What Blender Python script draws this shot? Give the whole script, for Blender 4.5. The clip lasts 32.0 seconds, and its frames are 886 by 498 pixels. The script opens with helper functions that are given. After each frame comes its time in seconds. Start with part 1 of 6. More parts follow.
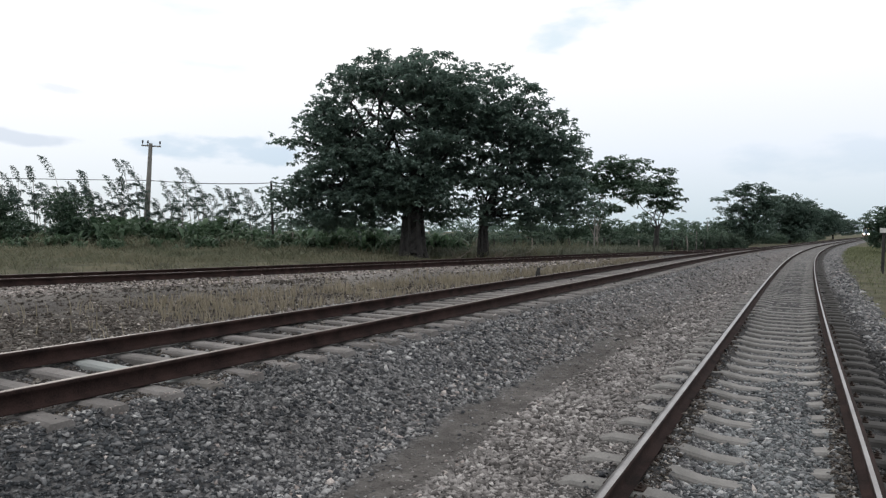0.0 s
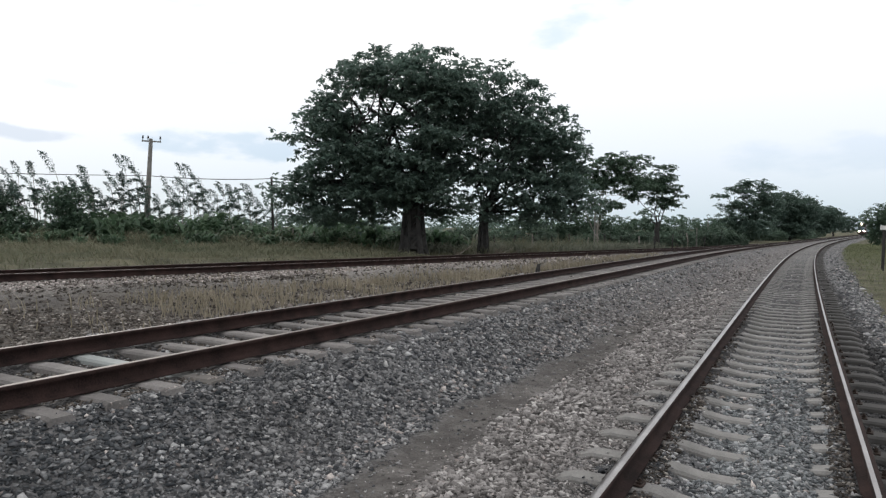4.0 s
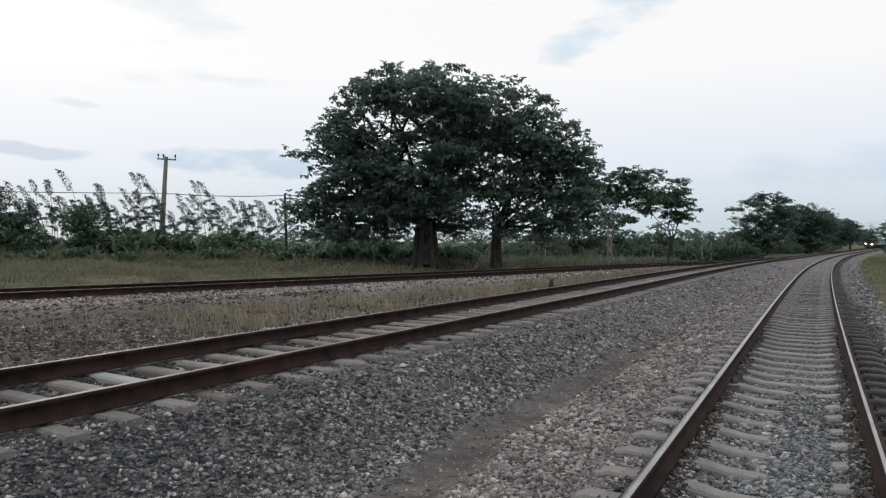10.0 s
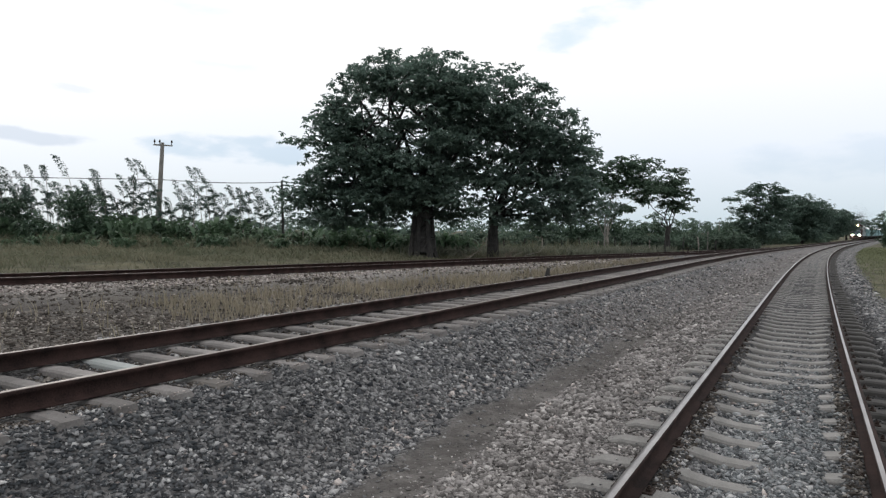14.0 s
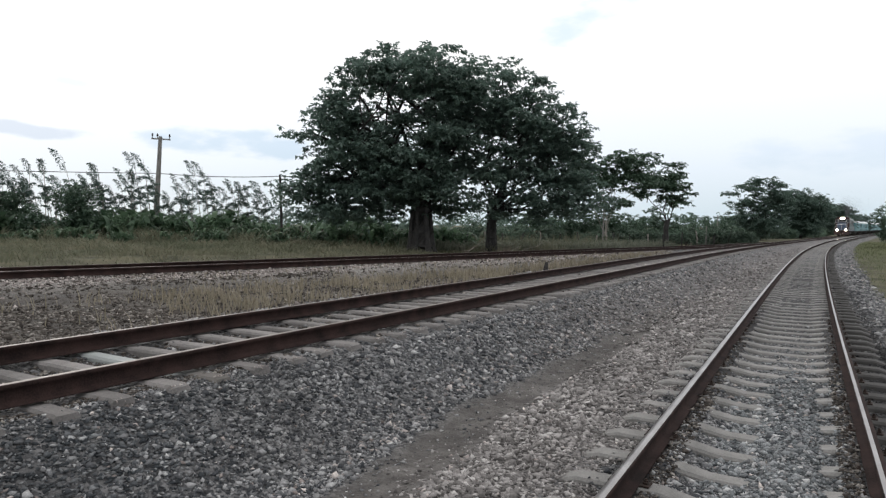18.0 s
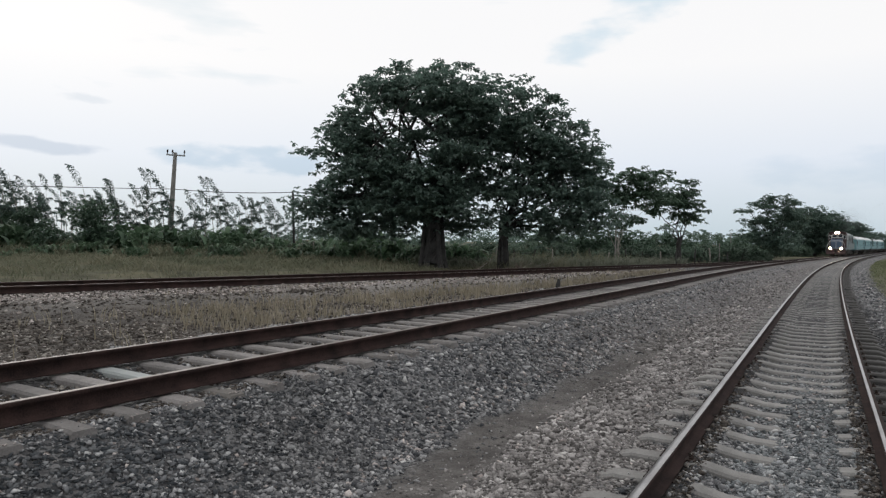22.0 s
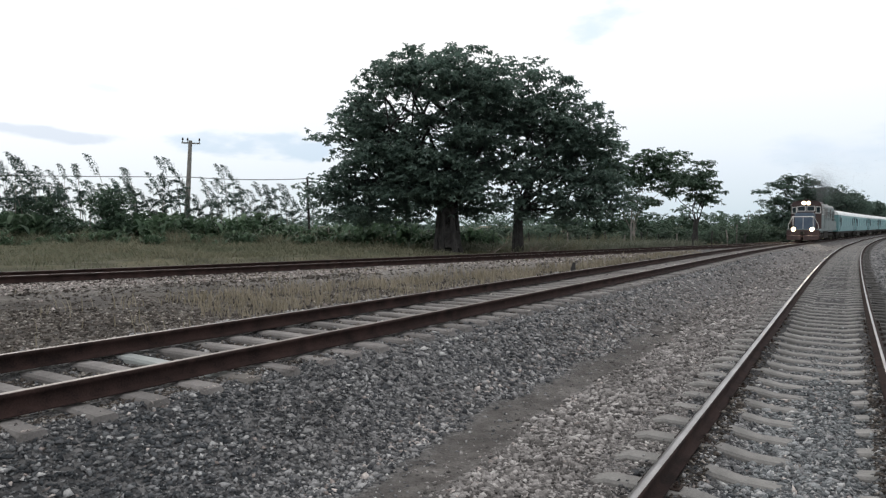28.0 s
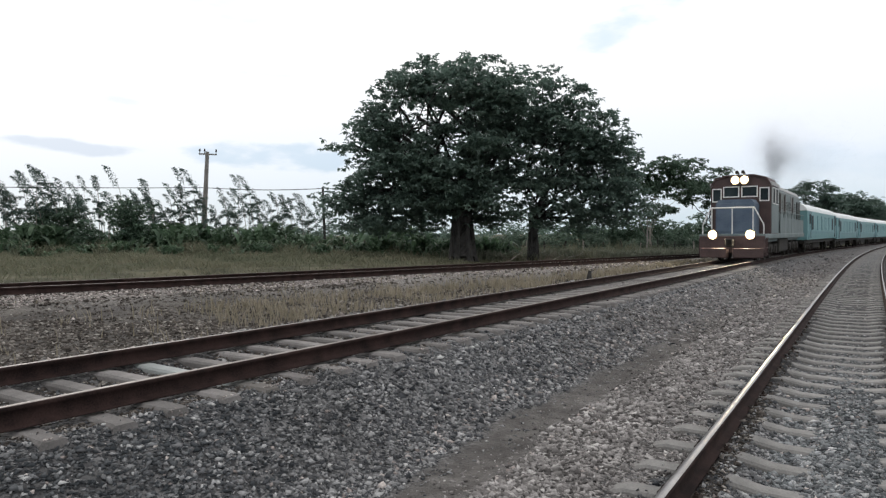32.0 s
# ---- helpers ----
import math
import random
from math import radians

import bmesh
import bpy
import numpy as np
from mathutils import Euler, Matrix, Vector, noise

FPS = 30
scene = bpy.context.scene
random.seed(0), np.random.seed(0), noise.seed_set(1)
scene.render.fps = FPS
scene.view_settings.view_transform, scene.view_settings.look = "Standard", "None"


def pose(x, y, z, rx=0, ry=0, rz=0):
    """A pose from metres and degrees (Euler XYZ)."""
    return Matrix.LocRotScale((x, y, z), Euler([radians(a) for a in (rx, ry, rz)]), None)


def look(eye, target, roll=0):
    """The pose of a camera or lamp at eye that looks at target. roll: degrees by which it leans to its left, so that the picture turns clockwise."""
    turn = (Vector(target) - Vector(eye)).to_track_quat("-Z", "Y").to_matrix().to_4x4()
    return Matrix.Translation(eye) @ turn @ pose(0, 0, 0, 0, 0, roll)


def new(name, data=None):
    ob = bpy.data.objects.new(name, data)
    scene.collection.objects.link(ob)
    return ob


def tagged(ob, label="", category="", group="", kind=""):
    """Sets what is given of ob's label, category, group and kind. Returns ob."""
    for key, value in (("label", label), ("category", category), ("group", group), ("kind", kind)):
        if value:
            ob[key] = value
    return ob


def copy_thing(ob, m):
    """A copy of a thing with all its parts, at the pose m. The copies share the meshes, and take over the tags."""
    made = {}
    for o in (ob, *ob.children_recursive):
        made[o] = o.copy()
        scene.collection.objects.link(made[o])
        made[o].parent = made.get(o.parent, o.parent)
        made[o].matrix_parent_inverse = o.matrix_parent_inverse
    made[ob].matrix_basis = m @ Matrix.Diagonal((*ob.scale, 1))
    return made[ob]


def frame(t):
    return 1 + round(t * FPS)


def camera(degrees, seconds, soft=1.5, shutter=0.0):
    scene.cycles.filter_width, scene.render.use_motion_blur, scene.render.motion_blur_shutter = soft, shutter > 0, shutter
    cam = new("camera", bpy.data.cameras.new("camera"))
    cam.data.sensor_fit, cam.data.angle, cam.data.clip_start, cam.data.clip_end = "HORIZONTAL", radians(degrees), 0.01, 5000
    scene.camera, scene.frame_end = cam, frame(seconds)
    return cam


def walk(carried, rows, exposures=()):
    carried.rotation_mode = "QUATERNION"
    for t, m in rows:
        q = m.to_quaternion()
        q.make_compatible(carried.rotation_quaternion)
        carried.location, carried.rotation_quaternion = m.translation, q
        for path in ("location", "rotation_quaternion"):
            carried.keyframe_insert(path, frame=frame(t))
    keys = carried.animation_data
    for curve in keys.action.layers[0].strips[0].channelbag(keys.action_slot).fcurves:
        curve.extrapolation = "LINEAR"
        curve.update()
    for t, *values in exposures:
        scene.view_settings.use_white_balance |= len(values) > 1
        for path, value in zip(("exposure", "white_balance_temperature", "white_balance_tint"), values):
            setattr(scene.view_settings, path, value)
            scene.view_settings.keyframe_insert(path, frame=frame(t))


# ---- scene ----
cam = camera(66.0, 32.0, soft=1.3)
PATH = [
    (0, pose(0.000, 0.000, 1.850, 88.500, -0.200, 0.000)),
    (0.5, pose(0.005, 0.005, 1.851, 88.579, -0.161, -0.217)),
    (1, pose(0.012, 0.005, 1.849, 88.599, -0.023, -0.215)),
    (1.5, pose(0.009, 0.001, 1.852, 88.356, 0.018, -0.380)),
    (2, pose(0.002, -0.003, 1.847, 88.295, -0.538, -0.115)),
    (2.5, pose(-0.004, 0.003, 1.857, 87.463, -0.538, -0.437)),
    (3, pose(-0.001, 0.002, 1.846, 87.368, -0.468, -0.491)),
    (3.5, pose(-0.000, 0.000, 1.847, 87.617, -0.419, -0.205)),
    (5.5, pose(0.002, -0.017, 1.853, 89.585, -0.125, 0.422)),
    (6, pose(-0.005, -0.022, 1.854, 89.528, -0.315, 0.893)),
    (6.5, pose(-0.006, -0.014, 1.850, 89.281, -0.645, 1.044)),
    (7, pose(-0.002, -0.012, 1.849, 89.399, -0.514, 1.069)),
    (7.5, pose(0.004, -0.014, 1.852, 89.391, 0.062, 1.102)),
    (8, pose(0.002, -0.011, 1.852, 89.428, 0.187, 0.969)),
    (8.5, pose(-0.005, -0.007, 1.853, 89.445, 0.219, 1.130)),
    (9, pose(-0.007, -0.009, 1.855, 89.457, 0.236, 0.870)),
    (9.5, pose(-0.001, 0.000, 1.854, 89.347, 0.228, 0.843)),
    (10, pose(0.002, -0.003, 1.861, 89.444, 0.007, 1.081)),
    (10.5, pose(0.009, 0.003, 1.857, 88.939, -0.037, 0.798)),
    (11, pose(0.010, 0.005, 1.857, 88.940, 0.089, 0.290)),
    (11.5, pose(0.016, 0.007, 1.855, 88.603, -0.002, 0.285)),
    (12, pose(0.019, 0.012, 1.859, 88.388, -0.089, 0.455)),
    (12.5, pose(0.018, 0.017, 1.855, 88.460, -0.139, 0.423)),
    (13, pose(0.016, 0.013, 1.860, 88.484, -0.407, 0.301)),
    (13.5, pose(0.017, 0.012, 1.854, 88.452, -0.343, 0.211)),
    (14, pose(0.013, 0.011, 1.860, 88.451, -0.363, 0.841)),
    (14.5, pose(0.011, 0.019, 1.851, 88.223, -0.472, 0.579)),
    (16.5, pose(0.021, 0.032, 1.853, 87.890, -0.407, 0.681)),
    (17, pose(0.021, 0.028, 1.855, 87.823, -0.610, 0.598)),
    (17.5, pose(0.025, 0.019, 1.854, 87.856, -0.587, 0.506)),
    (18, pose(0.023, 0.023, 1.853, 87.975, -0.397, 0.725)),
    (18.5, pose(0.021, 0.018, 1.858, 88.172, -0.483, 0.667)),
    (19, pose(0.014, 0.020, 1.860, 88.732, -0.382, 1.091)),
    (19.5, pose(0.009, 0.010, 1.861, 89.196, -0.239, 1.573)),
    (20, pose(0.009, 0.009, 1.869, 89.577, -0.366, 1.256)),
    (20.5, pose(0.007, 0.005, 1.874, 89.906, -0.318, 1.945)),
    (21, pose(0.006, -0.000, 1.877, 89.855, -0.405, 1.521)),
    (21.5, pose(0.005, -0.002, 1.876, 89.718, -0.431, 1.785)),
    (22, pose(-0.002, 0.007, 1.868, 89.321, -0.638, 1.677)),
    (22.5, pose(-0.001, 0.009, 1.869, 89.116, -0.442, 1.616)),
    (23, pose(0.001, 0.013, 1.871, 89.023, -0.475, 1.640)),
    (23.5, pose(0.002, 0.009, 1.874, 89.009, -0.305, 1.682)),
    (24, pose(0.005, 0.016, 1.872, 88.830, -0.254, 1.678)),
    (24.5, pose(0.000, 0.024, 1.869, 88.617, -0.197, 1.407)),
    (25, pose(0.015, 0.023, 1.871, 88.706, -0.185, 1.489)),
    (25.5, pose(0.013, 0.023, 1.867, 88.605, 0.314, 2.077)),
    (27.5, pose(0.019, 0.007, 1.863, 87.938, 0.054, 2.567)),
    (28, pose(0.014, -0.007, 1.869, 88.019, 0.023, 2.922)),
    (28.5, pose(0.014, -0.002, 1.866, 87.861, 0.354, 2.984)),
    (29, pose(0.019, -0.003, 1.862, 88.310, -0.019, 3.433)),
    (29.5, pose(0.025, 0.002, 1.857, 87.644, 0.083, 3.387)),
    (30, pose(0.019, 0.006, 1.861, 87.666, -0.073, 2.924)),
    (30.5, pose(0.019, 0.002, 1.860, 87.684, -0.056, 3.324)),
    (31, pose(0.010, -0.003, 1.864, 87.812, -0.021, 3.308)),
    (31.5, pose(0.009, -0.016, 1.863, 88.273, 0.180, 4.011)),
    (32, pose(0.007, -0.015, 1.868, 88.765, 0.350, 4.171)),
]
walk(cam, PATH, exposures=[(0.0, 0.12), (2.0, 0.15), (3.5, 0.2), (6.0, -0.02), (7.0, 0.02), (10.0, -0.03), (11.0, 0.0), (12.0, 0.07), (13.0, 0.1), (15.0, 0.17), (17.0, 0.24), (18.0, 0.2), (19.0, 0.18), (20.0, 0.06), (21.0, -0.04), (22.0, -0.04), (23.0, -0.01), (25.0, 0.03), (28.0, 0.19), (30.0, 0.26), (31.0, 0.25), (32.0, 0.17)])

# ---- sky and sun ----
SUN_ELEV, SUN_TURN = radians(22), radians(-35)
world = bpy.data.worlds.new("sky")
scene.world = world
world.use_nodes = True
wt = world.node_tree
wt.nodes.clear()
w_out = wt.nodes.new("ShaderNodeOutputWorld")
w_bg = wt.nodes.new("ShaderNodeBackground")
w_sky = wt.nodes.new("ShaderNodeTexSky")
w_sky.sky_type = 'NISHITA'
w_sky.sun_disc = False
w_sky.sun_elevation, w_sky.sun_rotation = SUN_ELEV, SUN_TURN
w_co = wt.nodes.new("ShaderNodeTexCoord")
w_map = wt.nodes.new("ShaderNodeMapping")
w_map.inputs["Scale"].default_value = (1.6, 1.6, 7.0)
w_map.inputs["Location"].default_value = (0.35, 0.1, 0.6)
w_noise = wt.nodes.new("ShaderNodeTexNoise")
w_noise.inputs["Scale"].default_value = 1.7
w_noise.inputs["Detail"].default_value = 5
w_noise.inputs["Roughness"].default_value = 0.52
w_ramp = wt.nodes.new("ShaderNodeValToRGB")
w_ramp.color_ramp.elements[0].position, w_ramp.color_ramp.elements[1].position = 0.20, 0.36
w_ramp.color_ramp.elements[0].color = (0.70, 0.80, 0.86, 1)
w_ramp.color_ramp.elements[1].color = (1.0, 0.995, 1.0, 1)
w_gain = wt.nodes.new("ShaderNodeMix")
w_gain.data_type, w_gain.blend_type = 'RGBA', 'MIX'
w_gain.inputs["Factor"].default_value = 0.97
w_scale = wt.nodes.new("ShaderNodeMix")
w_scale.data_type, w_scale.blend_type = 'RGBA', 'MULTIPLY'
w_scale.inputs["Factor"].default_value = 1.0
w_scale.inputs["B"].default_value = (0.1, 0.1, 0.1, 1)
wt.links.new(w_co.outputs["Generated"], w_map.inputs["Vector"])
wt.links.new(w_map.outputs["Vector"], w_noise.inputs["Vector"])
wt.links.new(w_noise.outputs["Fac"], w_ramp.inputs["Fac"])
wt.links.new(w_sky.outputs["Color"], w_scale.inputs["A"])
wt.links.new(w_scale.outputs["Result"], w_gain.inputs["A"])
w_sep = wt.nodes.new("ShaderNodeSeparateXYZ")
wt.links.new(w_co.outputs["Generated"], w_sep.inputs[0])
w_low = wt.nodes.new("ShaderNodeValToRGB")
w_low.color_ramp.elements[0].position, w_low.color_ramp.elements[1].position = 0.0, 0.24
w_low.color_ramp.elements[0].color, w_low.color_ramp.elements[1].color = (0.56, 0.67, 0.73, 1), (1, 1, 1, 1)
w_low.color_ramp.elements.new(0.11).color = (0.80, 0.86, 0.94, 1)
wt.links.new(w_sep.outputs["Z"], w_low.inputs["Fac"])
w_tint = wt.nodes.new("ShaderNodeMix")
w_tint.data_type, w_tint.blend_type = 'RGBA', 'MULTIPLY'
w_side = wt.nodes.new("ShaderNodeMapRange")
for nm, v in (("From Min", -0.35), ("From Max", 0.35), ("To Min", 0.92), ("To Max", 1.0)):
    w_side.inputs[nm].default_value = v
wt.links.new(w_sep.outputs["X"], w_side.inputs["Value"])
wt.links.new(w_side.outputs["Result"], w_tint.inputs["Factor"])


def sky_math(op, a, b):
    n = wt.nodes.new("ShaderNodeMath")
    n.operation = op
    for i, v in enumerate((a, b)):
        if isinstance(v, (int, float)):
            n.inputs[i].default_value = v
        else:
            wt.links.new(v, n.inputs[i])
    return n.outputs[0]


def cloud(colour, dirn, tilt, wide, high, tint, amount, rag):
    """A thin place or a grey streak in the cloud cover, with ragged edges."""
    d = Vector(dirn).normalized()
    r = d.cross(Vector((0, 0, 1))).normalized()
    u = r.cross(d)
    r, u = r * math.cos(tilt) + u * math.sin(tilt), u * math.cos(tilt) - r * math.sin(tilt)
    dots = []
    for ax, size in ((r, wide), (u, high)):
        v = wt.nodes.new("ShaderNodeVectorMath")
        v.operation = 'DOT_PRODUCT'
        wt.links.new(w_co.outputs["Generated"], v.inputs[0])
        v.inputs[1].default_value = ax
        dots.append(sky_math('POWER', sky_math('ABSOLUTE', sky_math('DIVIDE', sky_math('SUBTRACT', v.outputs["Value"], ax.dot(d)), size), 0), 2.0))
    n = wt.nodes.new("ShaderNodeTexNoise")
    n.inputs["Scale"].default_value, n.inputs["Detail"].default_value = rag, 6
    mp = wt.nodes.new("ShaderNodeMapping")
    mp.inputs["Scale"].default_value = (1, 1, 2.6)
    wt.links.new(w_co.outputs["Generated"], mp.inputs["Vector"])
    wt.links.new(mp.outputs["Vector"], n.inputs["Vector"])
    q = sky_math('ADD', sky_math('ADD', dots[0], dots[1]), sky_math('MULTIPLY', sky_math('SUBTRACT', n.outputs["Fac"], 0.5), 4.6))
    mr = wt.nodes.new("ShaderNodeMapRange")
    mr.interpolation_type = 'SMOOTHSTEP'
    for nm, v in (("From Min", 0.1), ("From Max", 1.15), ("To Min", amount), ("To Max", 0.0)):
        mr.inputs[nm].default_value = v
    wt.links.new(q, mr.inputs["Value"])
    mx = wt.nodes.new("ShaderNodeMix")
    mx.data_type = 'RGBA'
    wt.links.new(mr.outputs["Result"], mx.inputs["Factor"])
    wt.links.new(colour, mx.inputs["A"])
    mx.inputs["B"].default_value = (*tint, 1)
    return mx.outputs["Result"]


w_cover = w_ramp.outputs["Color"]
w_cover = cloud(w_cover, (0.225, 1, 0.325), 0.45, 0.095, 0.038, (0.64, 0.78, 0.88), 0.75, 9)
w_cover = cloud(w_cover, (-0.62, 1, 0.135), -0.06, 0.085, 0.010, (0.60, 0.67, 0.76), 0.6, 12)
w_cover = cloud(w_cover, (-0.32, 1, 0.120), -0.05, 0.12, 0.022, (0.62, 0.74, 0.83), 0.7, 12)
w_cover = cloud(w_cover, (-0.56, 1, 0.206), 0.0, 0.035, 0.007, (0.66, 0.73, 0.80), 0.4, 16)
w_cover = cloud(w_cover, (0.62, 1, 0.115), 0.0, 0.16, 0.03, (0.62, 0.74, 0.83), 0.3, 9)
wt.links.new(w_cover, w_tint.inputs["A"])
wt.links.new(w_low.outputs["Color"], w_tint.inputs["B"])
wt.links.new(w_tint.outputs["Result"], w_gain.inputs["B"])
wt.links.new(w_gain.outputs["Result"], w_bg.inputs["Color"])
w_bg.inputs["Strength"].default_value = 1.0
wt.links.new(w_bg.outputs["Background"], w_out.inputs["Surface"])

sun_data = bpy.data.lights.new("sun", 'SUN')
sun_data.energy, sun_data.angle, sun_data.color = 0.5, radians(25), (1.0, 0.95, 0.9)
sun = new("sun", sun_data)
sun.matrix_world = look((0, 0, 60), (math.sin(SUN_TURN) * -60 / math.tan(SUN_ELEV), -60 / math.tan(SUN_ELEV) * math.cos(SUN_TURN), 0))


# ---- materials ----
def mat(name, c1, c2, scale=6.0, rough=0.8, bump=0.3, metal=0.0, fine=60.0, island=0.0, rand=0.0, dist=0.02, c3=None, spec=0.4, low=0.35, high=0.65):
    """Two colours mixed by noise of two scales; island, rand: how far value varies from piece to piece."""
    m = bpy.data.materials.new(name)
    m.use_nodes = True
    nt = m.node_tree
    b = nt.nodes["Principled BSDF"]
    b.inputs["Roughness"].default_value, b.inputs["Metallic"].default_value = rough, metal
    b.inputs["Specular IOR Level"].default_value = spec
    co = nt.nodes.new("ShaderNodeTexCoord")
    n1, n2 = nt.nodes.new("ShaderNodeTexNoise"), nt.nodes.new("ShaderNodeTexNoise")
    n1.inputs["Scale"].default_value, n1.inputs["Detail"].default_value = scale, 4
    n2.inputs["Scale"].default_value, n2.inputs["Detail"].default_value = fine, 3
    for n in (n1, n2):
        nt.links.new(co.outputs["Object"], n.inputs["Vector"])
    add = nt.nodes.new("ShaderNodeMath")
    add.operation = 'MULTIPLY_ADD'
    add.inputs[1].default_value = 0.4
    nt.links.new(n2.outputs["Fac"], add.inputs[0])
    sc = nt.nodes.new("ShaderNodeMath")
    sc.operation = 'MULTIPLY'
    sc.inputs[1].default_value = 0.6
    nt.links.new(n1.outputs["Fac"], sc.inputs[0])
    nt.links.new(sc.outputs[0], add.inputs[2])
    ramp = nt.nodes.new("ShaderNodeValToRGB")
    e = ramp.color_ramp.elements
    e[0].position, e[1].position = low, high
    e[0].color, e[1].color = (*c1, 1), (*c2, 1)
    if c3:
        e3 = e.new(0.5 * (low + high))
        e3.color = (*c3, 1)
    nt.links.new(add.outputs[0], ramp.inputs["Fac"])
    col = ramp.outputs["Color"]
    for amount, kind in ((island, "ShaderNodeNewGeometry"), (rand, "ShaderNodeObjectInfo")):
        if amount:
            src = nt.nodes.new(kind)
            mr = nt.nodes.new("ShaderNodeMapRange")
            mr.inputs["To Min"].default_value, mr.inputs["To Max"].default_value = 1 - amount, 1 + amount
            nt.links.new(src.outputs["Random Per Island" if island and kind == "ShaderNodeNewGeometry" else "Random"], mr.inputs["Value"])
            hsv = nt.nodes.new("ShaderNodeHueSaturation")
            nt.links.new(mr.outputs["Result"], hsv.inputs["Value"])
            nt.links.new(col, hsv.inputs["Color"])
            col = hsv.outputs["Color"]
    nt.links.new(col, b.inputs["Base Color"])
    if bump:
        bp = nt.nodes.new("ShaderNodeBump")
        bp.inputs["Strength"].default_value, bp.inputs["Distance"].default_value = bump, dist
        nt.links.new(add.outputs[0], bp.inputs["Height"])
        nt.links.new(bp.outputs["Normal"], b.inputs["Normal"])
    return m


def leaf_mat(name, c1, c2, rough=0.55, through_light=0.25, rand=0.0, single=0.55, patch=0.5, size=0.45, gloss=0.3):
    m = bpy.data.materials.new(name)
    m.use_nodes = True
    nt = m.node_tree
    b = nt.nodes["Principled BSDF"]
    b.inputs["Roughness"].default_value = rough
    b.inputs["Specular IOR Level"].default_value = gloss
    g = nt.nodes.new("ShaderNodeNewGeometry")
    co = nt.nodes.new("ShaderNodeTexCoord")
    n = nt.nodes.new("ShaderNodeTexNoise")
    n.inputs["Scale"].default_value, n.inputs["Detail"].default_value = size, 3
    nt.links.new(co.outputs["Object"], n.inputs["Vector"])
    ad = nt.nodes.new("ShaderNodeMath")
    ad.operation = 'MULTIPLY_ADD'
    ad.inputs[1].default_value = single
    nt.links.new(g.outputs["Random Per Island"], ad.inputs[0])
    s = nt.nodes.new("ShaderNodeMath")
    s.operation = 'MULTIPLY'
    s.inputs[1].default_value = patch
    nt.links.new(n.outputs["Fac"], s.inputs[0])
    nt.links.new(s.outputs[0], ad.inputs[2])
    r = nt.nodes.new("ShaderNodeValToRGB")
    r.color_ramp.elements[0].position, r.color_ramp.elements[1].position = 0.15, 0.85
    r.color_ramp.elements[0].color, r.color_ramp.elements[1].color = (*c1, 1), (*c2, 1)
    nt.links.new(ad.outputs[0], r.inputs["Fac"])
    col = r.outputs["Color"]
    if rand:
        oi = nt.nodes.new("ShaderNodeObjectInfo")
        mr = nt.nodes.new("ShaderNodeMapRange")
        mr.inputs["To Min"].default_value, mr.inputs["To Max"].default_value = 1 - rand, 1 + rand
        nt.links.new(oi.outputs["Random"], mr.inputs["Value"])
        hsv = nt.nodes.new("ShaderNodeHueSaturation")
        nt.links.new(mr.outputs["Result"], hsv.inputs["Value"])
        nt.links.new(col, hsv.inputs["Color"])
        col = hsv.outputs["Color"]
    nt.links.new(col, b.inputs["Base Color"])
    tr = nt.nodes.new("ShaderNodeBsdfTranslucent")
    nt.links.new(col, tr.inputs["Color"])
    mx = nt.nodes.new("ShaderNodeMixShader")
    mx.inputs[0].default_value = through_light
    out = nt.nodes["Material Output"]
    nt.links.new(b.outputs[0], mx.inputs[1])
    nt.links.new(tr.outputs[0], mx.inputs[2])
    nt.links.new(mx.outputs[0], out.inputs["Surface"])
    return m


def glow(name, colour, strength):
    m = bpy.data.materials.new(name)
    m.use_nodes = True
    b = m.node_tree.nodes["Principled BSDF"]
    b.inputs["Base Color"].default_value = (*colour, 1)
    b.inputs["Emission Color"].default_value = (*colour, 1)
    b.inputs["Emission Strength"].default_value = strength
    return m


M_RUST = mat("rusty_rail_steel", (0.011, 0.0073, 0.007), (0.044, 0.0265, 0.0235), 5, 0.88, 0.35, 0.0, 80, dist=0.004, spec=0.14)
M_SHINE = mat("worn_rail_head", (0.20, 0.19, 0.19), (0.38, 0.37, 0.37), 3, 0.30, 0.12, 0.9, 90, dist=0.001)
M_DULL = mat("dull_rail_head", (0.13, 0.11, 0.10), (0.26, 0.23, 0.21), 3, 0.5, 0.15, 0.5, 90, dist=0.001)
M_CONC = mat("weathered_concrete", (0.17, 0.16, 0.145), (0.30, 0.285, 0.26), 3.5, 0.9, 0.4, 0, 70, rand=0.16, dist=0.006)
M_CONC_PALE = mat("pale_new_concrete", (0.27, 0.29, 0.285), (0.37, 0.395, 0.39), 3.5, 0.9, 0.3, 0, 70, dist=0.006)
M_CLIP = mat("rusty_clip", (0.018, 0.013, 0.011), (0.05, 0.032, 0.025), 30, 0.8, 0.3, 0.3, 120, dist=0.003)


